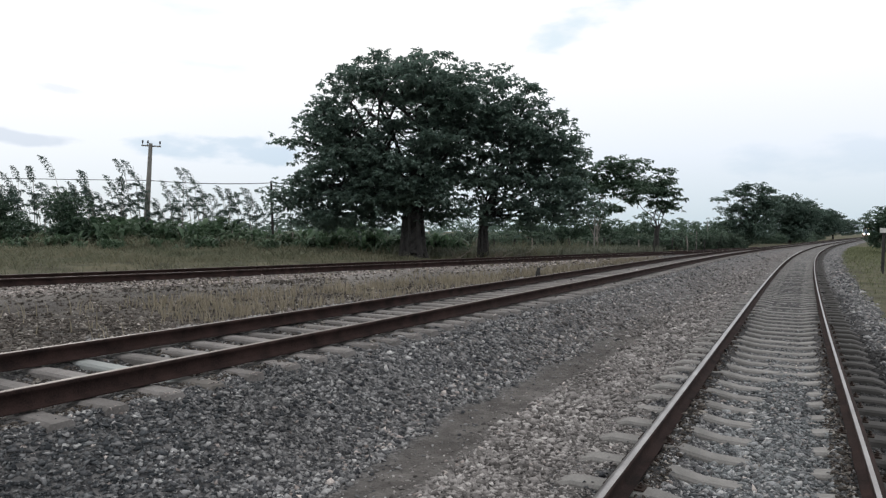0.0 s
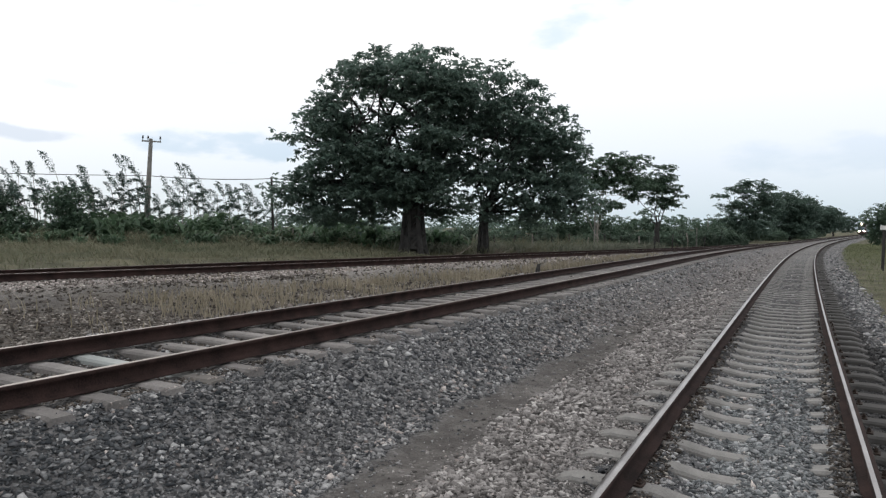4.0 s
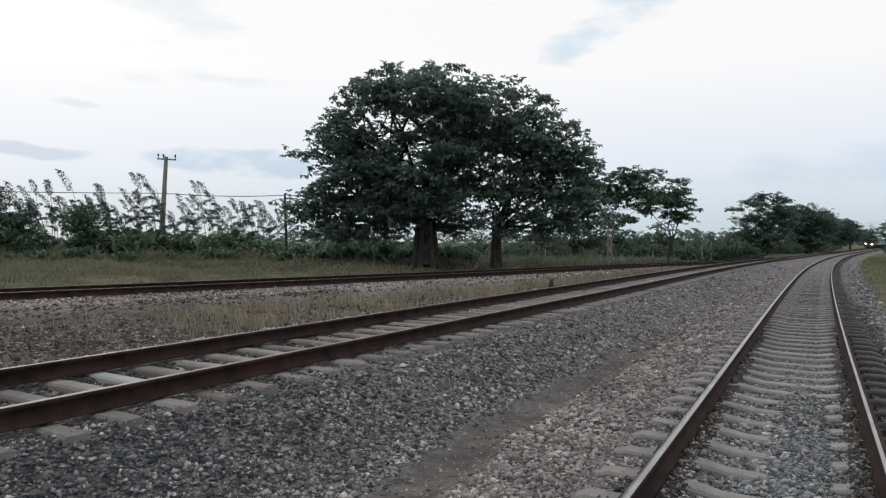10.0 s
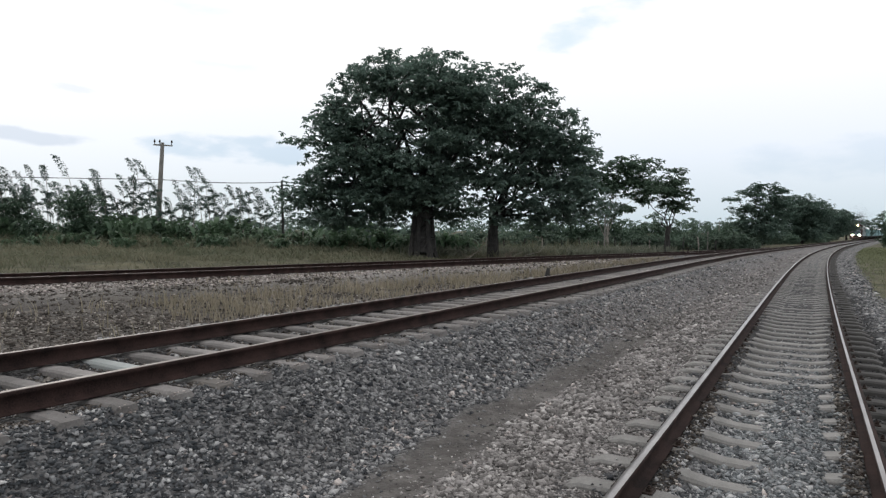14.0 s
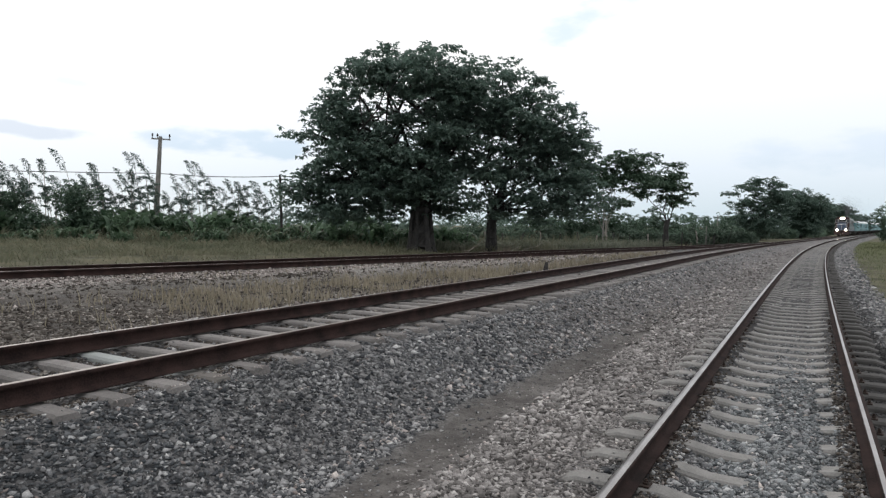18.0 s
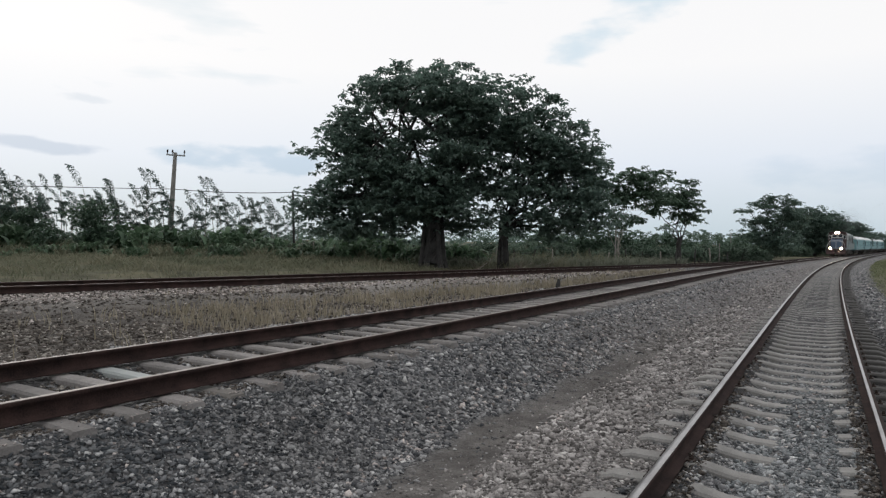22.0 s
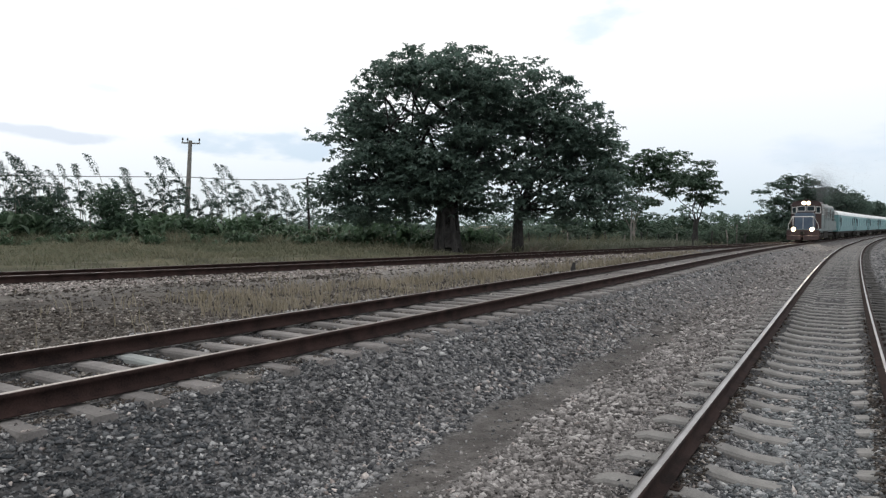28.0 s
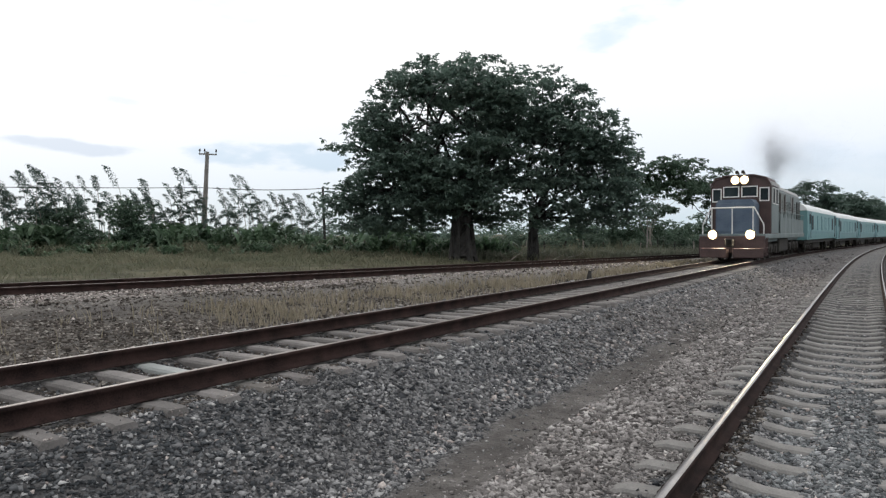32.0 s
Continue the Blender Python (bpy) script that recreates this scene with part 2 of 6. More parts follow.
def stone_mat(name, stops, fine=90.0):
    """Each stone takes its own tone from the stops; grain on top."""
    m = bpy.data.materials.new(name)
    m.use_nodes = True
    nt = m.node_tree
    b = nt.nodes["Principled BSDF"]
    b.inputs["Roughness"].default_value, b.inputs["Specular IOR Level"].default_value = 0.9, 0.25
    g = nt.nodes.new("ShaderNodeNewGeometry")
    r = nt.nodes.new("ShaderNodeValToRGB")
    e = r.color_ramp.elements
    e[0].position, e[0].color = stops[0][0], (*stops[0][1], 1)
    e[1].position, e[1].color = stops[-1][0], (*stops[-1][1], 1)
    for p, c in stops[1:-1]:
        k = e.new(p)
        k.color = (*c, 1)
    nt.links.new(g.outputs["Random Per Island"], r.inputs["Fac"])
    co = nt.nodes.new("ShaderNodeTexCoord")
    n = nt.nodes.new("ShaderNodeTexNoise")
    n.inputs["Scale"].default_value, n.inputs["Detail"].default_value = fine, 3
    big = nt.nodes.new("ShaderNodeTexNoise")
    big.inputs["Scale"].default_value, big.inputs["Detail"].default_value = 0.8, 3
    mr = nt.nodes.new("ShaderNodeMapRange")
    mr.inputs["From Min"].default_value, mr.inputs["From Max"].default_value = 0.6, 1.4
    mr.inputs["To Min"].default_value, mr.inputs["To Max"].default_value = 0.55, 1.45
    ad = nt.nodes.new("ShaderNodeMath")
    for q in (n, big):
        nt.links.new(co.outputs["Object"], q.inputs["Vector"])
    nt.links.new(n.outputs["Fac"], ad.inputs[0])
    nt.links.new(big.outputs["Fac"], ad.inputs[1])
    nt.links.new(ad.outputs[0], mr.inputs["Value"])
    h = nt.nodes.new("ShaderNodeHueSaturation")
    nt.links.new(r.outputs["Color"], h.inputs["Color"])
    nt.links.new(mr.outputs["Result"], h.inputs["Value"])
    nt.links.new(h.outputs["Color"], b.inputs["Base Color"])
    bp = nt.nodes.new("ShaderNodeBump")
    bp.inputs["Strength"].default_value, bp.inputs["Distance"].default_value = 0.5, 0.006
    nt.links.new(n.outputs["Fac"], bp.inputs["Height"])
    nt.links.new(bp.outputs["Normal"], b.inputs["Normal"])
    return m


M_STONE = stone_mat("crushed_grey_stone", [(0.0, (0.036, 0.040, 0.046)), (0.33, (0.108, 0.111, 0.117)), (0.62, (0.195, 0.196, 0.199)), (0.86, (0.310, 0.311, 0.313)), (0.95, (0.37, 0.37, 0.37)), (1.0, (0.52, 0.515, 0.51))])
M_STONE_NEW = stone_mat("dark_blue_grey_stone", [(0.0, (0.026, 0.030, 0.034)), (0.4, (0.062, 0.068, 0.074)), (0.75, (0.112, 0.117, 0.122)), (0.93, (0.19, 0.195, 0.20)), (1.0, (0.42, 0.42, 0.42))])
M_STONE_CLEAN = stone_mat("clean_blue_grey_stone", [(0.0, (0.056, 0.063, 0.068)), (0.35, (0.128, 0.139, 0.146)), (0.7, (0.215, 0.228, 0.235)), (0.93, (0.32, 0.332, 0.34)), (1.0, (0.48, 0.48, 0.48))])
M_STONE_WARM = stone_mat("dusty_brown_stone", [(0.0, (0.062, 0.058, 0.056)), (0.4, (0.184, 0.174, 0.169)), (0.75, (0.288, 0.274, 0.267)), (0.93, (0.365, 0.348, 0.339)), (1.0, (0.50, 0.483, 0.471))])
M_STONE_WHITE = stone_mat("pale_limestone_chips", [(0.0, (0.16, 0.137, 0.128)), (0.5, (0.36, 0.318, 0.300)), (1.0, (0.60, 0.548, 0.52))])
# Oil and the near right rail's shadow, mixed into one stone colour.
M_STONE_OIL_SHADE = stone_mat("oily_shaded_stone", [(0.0, (0.012, 0.012, 0.013)), (0.5, (0.034, 0.034, 0.035)), (0.85, (0.07, 0.07, 0.07)), (1.0, (0.16, 0.16, 0.158))])
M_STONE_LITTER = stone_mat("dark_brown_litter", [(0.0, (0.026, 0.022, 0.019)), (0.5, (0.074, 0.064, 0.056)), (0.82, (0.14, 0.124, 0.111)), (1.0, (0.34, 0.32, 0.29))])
M_CONC_DARK = mat("brown_stained_concrete", (0.124, 0.117, 0.113), (0.262, 0.248, 0.240), 4, 0.9, 0.5, 0, 70, rand=0.22, dist=0.008)
M_CONC_STAIN_SHADE = mat("stained_shaded_sleeper_concrete", (0.142, 0.139, 0.134), (0.268, 0.262, 0.252), 3.5, 0.9, 0.4, 0, 70, rand=0.14, dist=0.006)


def tint_end(m, start, end, colour=(0.060, 0.058, 0.058, 1)):
    """Mixes another colour onto the part of a sleeper beyond start."""
    nt = m.node_tree
    b = nt.nodes["Principled BSDF"]
    src = b.inputs["Base Color"].links[0].from_socket
    co = nt.nodes.new("ShaderNodeTexCoord")
    sp = nt.nodes.new("ShaderNodeSeparateXYZ")
    nt.links.new(co.outputs["Object"], sp.inputs[0])
    mr = nt.nodes.new("ShaderNodeMapRange")
    mr.inputs["From Min"].default_value, mr.inputs["From Max"].default_value = start, end
    nt.links.new(sp.outputs["X"], mr.inputs["Value"])
    mx = nt.nodes.new("ShaderNodeMix")
    mx.data_type = 'RGBA'
    mx.inputs["B"].default_value = colour
    nt.links.new(mr.outputs["Result"], mx.inputs["Factor"])
    nt.links.new(src, mx.inputs["A"])
    nt.links.new(mx.outputs["Result"], b.inputs["Base Color"])


# Grease on the right ends, plus the rail's shadow painted into the same colour.
tint_end(M_CONC_STAIN_SHADE, 0.64, 0.92, (0.060, 0.058, 0.056, 1))
tint_end(M_CONC_PALE, 0.66, 0.86, (0.15, 0.14, 0.13, 1))
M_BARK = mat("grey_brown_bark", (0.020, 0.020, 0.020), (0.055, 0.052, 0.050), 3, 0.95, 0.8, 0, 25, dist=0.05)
M_BARK_PALE = mat("pale_bark", (0.16, 0.15, 0.13), (0.32, 0.30, 0.27), 3, 0.95, 0.5, 0, 25, dist=0.03)
M_TWIG = mat("dry_brown_twigs", (0.07, 0.055, 0.045), (0.17, 0.14, 0.115), 6, 0.9, 0.3, 0, 40, dist=0.01)
M_POLE = mat("grey_pole_concrete", (0.15, 0.145, 0.135), (0.26, 0.25, 0.235), 2.5, 0.92, 0.3, 0, 40, dist=0.01)
M_WIRE = mat("black_cable", (0.02, 0.02, 0.02), (0.04, 0.04, 0.04), 20, 0.7, 0.0)
M_LEAF = leaf_mat("dark_green_leaves", (0.076, 0.120, 0.102), (0.155, 0.225, 0.184), 0.5, through_light=0.55, gloss=1.0)
M_LEAF2 = leaf_mat("mid_green_leaves", (0.046, 0.080, 0.058), (0.108, 0.165, 0.112), through_light=0.35)
M_SHRUB = leaf_mat("shrub_leaves", (0.046, 0.086, 0.054), (0.120, 0.185, 0.108), rand=0.25, through_light=0.35)
M_BUSH = leaf_mat("dull_green_bush_leaves", (0.062, 0.100, 0.076), (0.130, 0.186, 0.134), rand=0.3, through_light=0.4)
M_PLUME = leaf_mat("dark_feathery_leaves", (0.045, 0.078, 0.068), (0.095, 0.145, 0.122), rand=0.2, through_light=0.18)
M_FARLEAF = leaf_mat("far_green_leaves", (0.086, 0.132, 0.108), (0.142, 0.205, 0.168), through_light=0.45)
M_GRASS = leaf_mat("dry_grass", (0.165, 0.148, 0.106), (0.340, 0.302, 0.232), 0.8, 0.4, single=0.3, patch=0.7, size=0.8)
M_GRASS_B = leaf_mat("rough_bank_grass", (0.060, 0.086, 0.052), (0.212, 0.198, 0.140), 0.8, 0.42, single=0.15, patch=0.95, size=0.3)
M_REED = leaf_mat("pale_dry_reeds", (0.118, 0.136, 0.104), (0.225, 0.236, 0.186), 0.8, 0.35)
M_GRASS_G = leaf_mat("green_grass", (0.105, 0.125, 0.068), (0.20, 0.215, 0.125), 0.8, 0.42, single=0.16, patch=0.84, size=0.3)


# ---- mesh helpers ----
def np_mesh(name, verts, faces, smooth=False):
    me = bpy.data.meshes.new(name)
    verts, faces = np.asarray(verts, dtype=np.float32), np.asarray(faces, dtype=np.int32)
    k = faces.shape[1]
    me.vertices.add(len(verts))
    me.vertices.foreach_set("co", verts.ravel())
    me.loops.add(faces.size)
    me.loops.foreach_set("vertex_index", faces.ravel())
    me.polygons.add(len(faces))
    me.polygons.foreach_set("loop_start", np.arange(0, faces.size, k, dtype=np.int32))
    me.polygons.foreach_set("loop_total", np.full(len(faces), k, dtype=np.int32))
    if smooth:
        me.polygons.foreach_set("use_smooth", np.ones(len(faces), dtype=bool))
    me.update(calc_edges=True)
    return me


def part(name, bm, material, parent=None, label="", m=None):
    """Links a bmesh (or mesh) as one object under parent."""
    if isinstance(bm, bmesh.types.BMesh):
        me = bpy.data.meshes.new(name)
        bm.normal_update()
        bm.to_mesh(me)
        bm.free()
    else:
        me = bm
    if material and not me.materials:
        me.materials.append(material)
    ob = new(name, me)
    if parent:
        ob.parent = parent
    if m is not None:
        ob.matrix_basis = m
    if label:
        tagged(ob, label)
    return ob


def thing(name, label, category, group="", kind="", m=None):
    ob = tagged(new(name), label, category, group, kind)
    if m is not None:
        ob.matrix_basis = m
    return ob


def box(bm, cx, cy, cz, sx, sy, sz, bevel=0.0, turn=None):
    r = bmesh.ops.create_cube(bm, size=1.0)
    bmesh.ops.scale(bm, vec=(sx, sy, sz), verts=r["verts"])
    if bevel:
        es = list({e for v in r["verts"] for e in v.link_edges})
        r2 = bmesh.ops.bevel(bm, geom=es, offset=bevel, segments=1, affect='EDGES')
        vs = list({v for f in r2["faces"] for v in f.verts} | {v for v in r["verts"] if v.is_valid})
        vs = list({w for v in vs for f in v.link_faces for w in f.verts})
    else:
        vs = r["verts"]
    if turn is not None:
        bmesh.ops.transform(bm, matrix=turn, verts=vs)
    bmesh.ops.translate(bm, vec=(cx, cy, cz), verts=vs)
    return bm


def tube(bm, p0, p1, r0, r1=None, seg=8, cap=True):
    p0, p1 = Vector(p0), Vector(p1)
    r1 = r0 if r1 is None else r1
    d = p1 - p0
    q = d.to_track_quat('Z', 'Y').to_matrix().to_4x4()
    bmesh.ops.create_cone(bm, cap_ends=cap, segments=seg, radius1=r0, radius2=r1, depth=d.length,
                          matrix=Matrix.Translation((p0 + p1) / 2) @ q)
    return bm


def limb(bm, pts, radii, seg=7):
    """A bent, tapered limb through pts."""
    rings = []
    for i, p in enumerate(pts):
        a = Vector(pts[max(i - 1, 0)])
        b = Vector(pts[min(i + 1, len(pts) - 1)])
        q = (b - a).to_track_quat('Z', 'Y').to_matrix()
        ring = []
        for k in range(seg):
            t = 2 * math.pi * k / seg
            rr = radii[i] * (1 + 0.12 * math.sin(3 * t + i))
            ring.append(bm.verts.new(Vector(p) + q @ Vector((rr * math.cos(t), rr * math.sin(t), 0))))
        rings.append(ring)
    for a, b in zip(rings, rings[1:]):
        for k in range(seg):
            bm.faces.new((a[k], a[(k + 1) % seg], b[(k + 1) % seg], b[k]))
    bm.faces.new(rings[-1])
    return bm


# ---- plan of the three tracks: plan lines x over y, and rail height over y ----
def spline(ys, xs):
    """Natural cubic spline."""
    ys, xs = np.array(ys, float), np.array(xs, float)
    n = len(ys)
    h = np.diff(ys)
    A, b = np.eye(n), np.zeros(n)
    for i in range(1, n - 1):
        A[i, i - 1:i + 2] = h[i - 1], 2 * (h[i - 1] + h[i]), h[i]
        b[i] = 3 * ((xs[i + 1] - xs[i]) / h[i] - (xs[i] - xs[i - 1]) / h[i - 1])
    c = np.linalg.solve(A, b)
    bb = np.diff(xs) / h - h * (2 * c[:-1] + c[1:]) / 3
    d = np.diff(c) / (3 * h)

    def f(y):
        y = np.asarray(y, float)
        i = np.clip(np.searchsorted(ys, y) - 1, 0, n - 2)
        t = np.clip(y, ys[0], ys[-1]) - ys[i]
        v = xs[i] + bb[i] * t + c[i] * t ** 2 + d[i] * t ** 3
        s0, s1 = bb[0], bb[-1] + 2 * c[-2] * h[-1] + 3 * d[-1] * h[-1] ** 2
        return v + np.where(y < ys[0], (y - ys[0]) * s0, 0) + np.where(y > ys[-1], (y - ys[-1]) * s1, 0)
    return f


X1 = spline((-30, 4.2, 10.5, 22.5, 52, 78, 100, 130, 168, 232, 420), (-16.4, 1.87, 5.16, 11.5, 27.75, 43.3, 57.2, 77.0, 102.5, 146, 275))
X2 = spline((-30, 5.3, 12.2, 18.5, 27, 38, 50, 65.2, 84.2, 99.4, 130, 168, 232, 420), (-25.6, -3.43, 0.53, 4.05, 8.6, 14.55, 21.3, 30.4, 42.3, 52.2, 72.6, 98.1, 141.6, 270.5))
X3 = spline((-10, 6, 13.6, 16.75, 19, 22.2, 27.7, 40.3, 55.2, 75), (-42, -20.2, -10.3, -6.8, -4.55, -1.5, 2.9, 11.6, 22.0, 35.8))


def ramp_z(ys, zs):
    yy = np.arange(-60, 450, 1.0)
    zz = np.interp(yy, ys, zs)
    k = np.exp(-0.5 * (np.arange(-9, 10) / 4.0) ** 2)
    zz = np.convolve(np.pad(zz, 9, mode='edge'), k / k.sum(), mode='valid')
    return lambda y: np.interp(y, yy, zz)


Z1 = ramp_z((-30, 0, 4, 8, 80, 110), (0.32, 0.32, 0.27, 0.195, 0.20, 0.16))
Z2 = ramp_z((15, 20, 30, 40, 50, 70, 90, 200), (0.755, 0.72, 0.645, 0.55, 0.45, 0.30, 0.20, 0.15))
Z3 = ramp_z((22, 30, 40, 50, 70, 90), (0.85, 0.76, 0.61, 0.46, 0.31, 0.20))
RAIL_H = 0.152


class Track:
    """Table of a track's line by length along it."""
    def __init__(self, X, Z, y0, y1):
        y = np.arange(y0, y1, 0.05)
        x = X(y)
        self.y, self.x, self.z = y, x, Z(y)
        self.s = np.concatenate(([0], np.cumsum(np.hypot(np.diff(x), np.diff(y)))))
        self.a = np.arctan2(np.gradient(x, y), 1.0)

    def at(self, s):
        """x, y, rail z and heading (radians from +y to +x) at length s."""
        return (np.interp(s, self.s, self.x), np.interp(s, self.s, self.y),
                np.interp(s, self.s, self.z), np.interp(s, self.s, self.a))

    def s_of(self, y):
        return np.interp(y, self.y, self.s)


T1 = Track(X1, Z1, -25, 330)
T2 = Track(X2, Z2, -25, 420)
T3 = Track(X3, Z3, -8, 74)


def offset(X, x, y):
    """Distance across from a track line, to the right positive."""
    dx = (X(y + 0.2) - X(y - 0.2)) / 0.4
    return (x - X(y)) / np.sqrt(1 + dx ** 2)


def smooth01(v, a, b):
    t = np.clip((v - a) / (b - a), 0, 1)
    return t * t * (3 - 2 * t)


def lumps(x, y, f, seed=0.0):
    """Cheap smooth unevenness, about -1 to 1."""
    return (np.sin(x * f + 1.3 * seed) * np.cos(y * f * 0.83 + seed) + 0.6 * np.sin(x * f * 1.93 + y * f * 1.31 + seed * 2.1)
            + 0.4 * np.cos(x * f * 3.1 - y * f * 2.7 + seed)) / 2


def path_line(y):
    """How far left of the near track's middle the trodden path runs."""
    return np.interp(y, (3, 4.5, 7, 12), (2.3, 2.33, 2.62, 2.5))


def verge(y):
    """How far right of the near track's middle the turf begins."""
    return np.interp(y, (12, 20, 45, 90), (1.85, 1.95, 2.3, 2.6))


def fresh(x, y, u2):
    """Share of newer, darker stone on the shoulder of the middle track."""
    return smooth01(-x - 0.25 * (y - 5), 0.7, 2.7) * smooth01(u2, 0.9, 1.3) * smooth01(-y, -14, -9)


def ground_z(x, y):
    x, y = np.asarray(x, float), np.asarray(y, float)
    u1, u2, u3 = offset(X1, x, y), offset(X2, x, y), offset(X3, x, y)
    b1, b2 = Z1(y) - RAIL_H - 0.035, Z2(y) - RAIL_H - 0.05
    # near track bed and its path, then the shoulder of the middle track
    near, crest = 1 - smooth01(y, 11, 18), 1 - smooth01(y, 6, 9.5)
    flat1 = b1 - 0.014 + 0.026 * smooth01(np.abs(u1), 0.35, 0.5) * smooth01(-np.abs(u1), -1.0, -0.9) + 0.015 * smooth01(u1, 0.98, 1.14) + 0.03 * smooth01(-u1, 1.0, 1.2)
    b1 = b1 - 0.045 * smooth01(-np.abs(u1 + 0.5), -0.6, -0.3) + (0.025 * crest - 0.03 * (1 - crest)) * smooth01(-np.abs(u1 - 0.2), -0.28, -0.1) - 0.03 * smooth01(-np.abs(u1 - 0.62), -0.3, -0.15) - 0.03 * smooth01(-np.abs(u1 - 1.15), -0.4, -0.25) - 0.016 * smooth01(-np.abs(u1 + 1.25), -0.35, -0.15)
    b1 = b1 + (0.105 * smooth01(-np.abs(u1 + 0.62), -0.17, -0.04) + 0.026 * smooth01(-np.abs(u1 + 0.93), -0.17, -0.05) + 0.085 * smooth01(-np.abs(u1 - 0.62), -0.15, -0.04)) * (0.8 + 0.35 * lumps(x, y, 6.0, 2))
    b1 = b1 * near + flat1 * (1 - near)
    further = smooth01(y, 6, 9)
    b2 = b2 - (0.03 - 0.014 * further) * smooth01(-np.abs(u2), -0.75, -0.5) + np.where(u2 > 0, 0.013 - 0.02 * further, 0.024) * smooth01(-np.abs(np.abs(u2) - 0.98), -0.36, -0.16) * (0.85 + 0.4 * lumps(x, y, 4.0, 7))
    low = b1 - 0.07 * smooth01(-u1, 1.5, 2.3) - 0.05 * smooth01(-u1, 1.95, 2.4)
    low = low - 0.12 * smooth01(u1, 1.3, 2.4) - 0.25 * smooth01(u1, 3.5, 14)
    rise = smooth01(-u2, -2.25, -0.98)
    z = low * (1 - rise) + b2 * rise
    # field behind the middle track
    field = Z2(y) - 0.22 - 0.10 * smooth01(-u2, 1.5, 3.0)
    back = smooth01(-u2, 1.3, 2.2)
    z = z * (1 - back) + field * back
    b3 = Z3(np.minimum(y, 70)) - RAIL_H - 0.03
    near3 = smooth01(-np.abs(u3), -3.2, -1.4) * smooth01(-y, -75, -50)
    z = np.where(u2 < -2.2, z * (1 - near3) + b3 * near3, z)
    # low grassy bank behind the far track
    bank = smooth01(-u3, 2.2, 6.5) * smooth01(-x, -1.5, 7) * smooth01(-u2, 4, 8) * smooth01(-y, -70, -40)
    z = z + bank * (0.36 + 0.08 * lumps(x, y, 0.45, 2))
    far = smooth01(np.hypot(x, y), 120, 400)
    z = z * (1 - far) + 0.0 * far
    out = smooth01(np.abs(u1), 0.3, 1.6)
    return z + 0.018 * lumps(x, y, 3.1, 1) * out + 0.008 * lumps(x, y, 9.0, 3)


# ---- ground ----
def steps(parts):
    v = [parts[0][0]]
    for a, b, d in parts:
        n = max(int(round((b - a) / d)), 1)
        v += list(a + (b - a) * (np.arange(n) + 1) / n)
    return np.array(v)


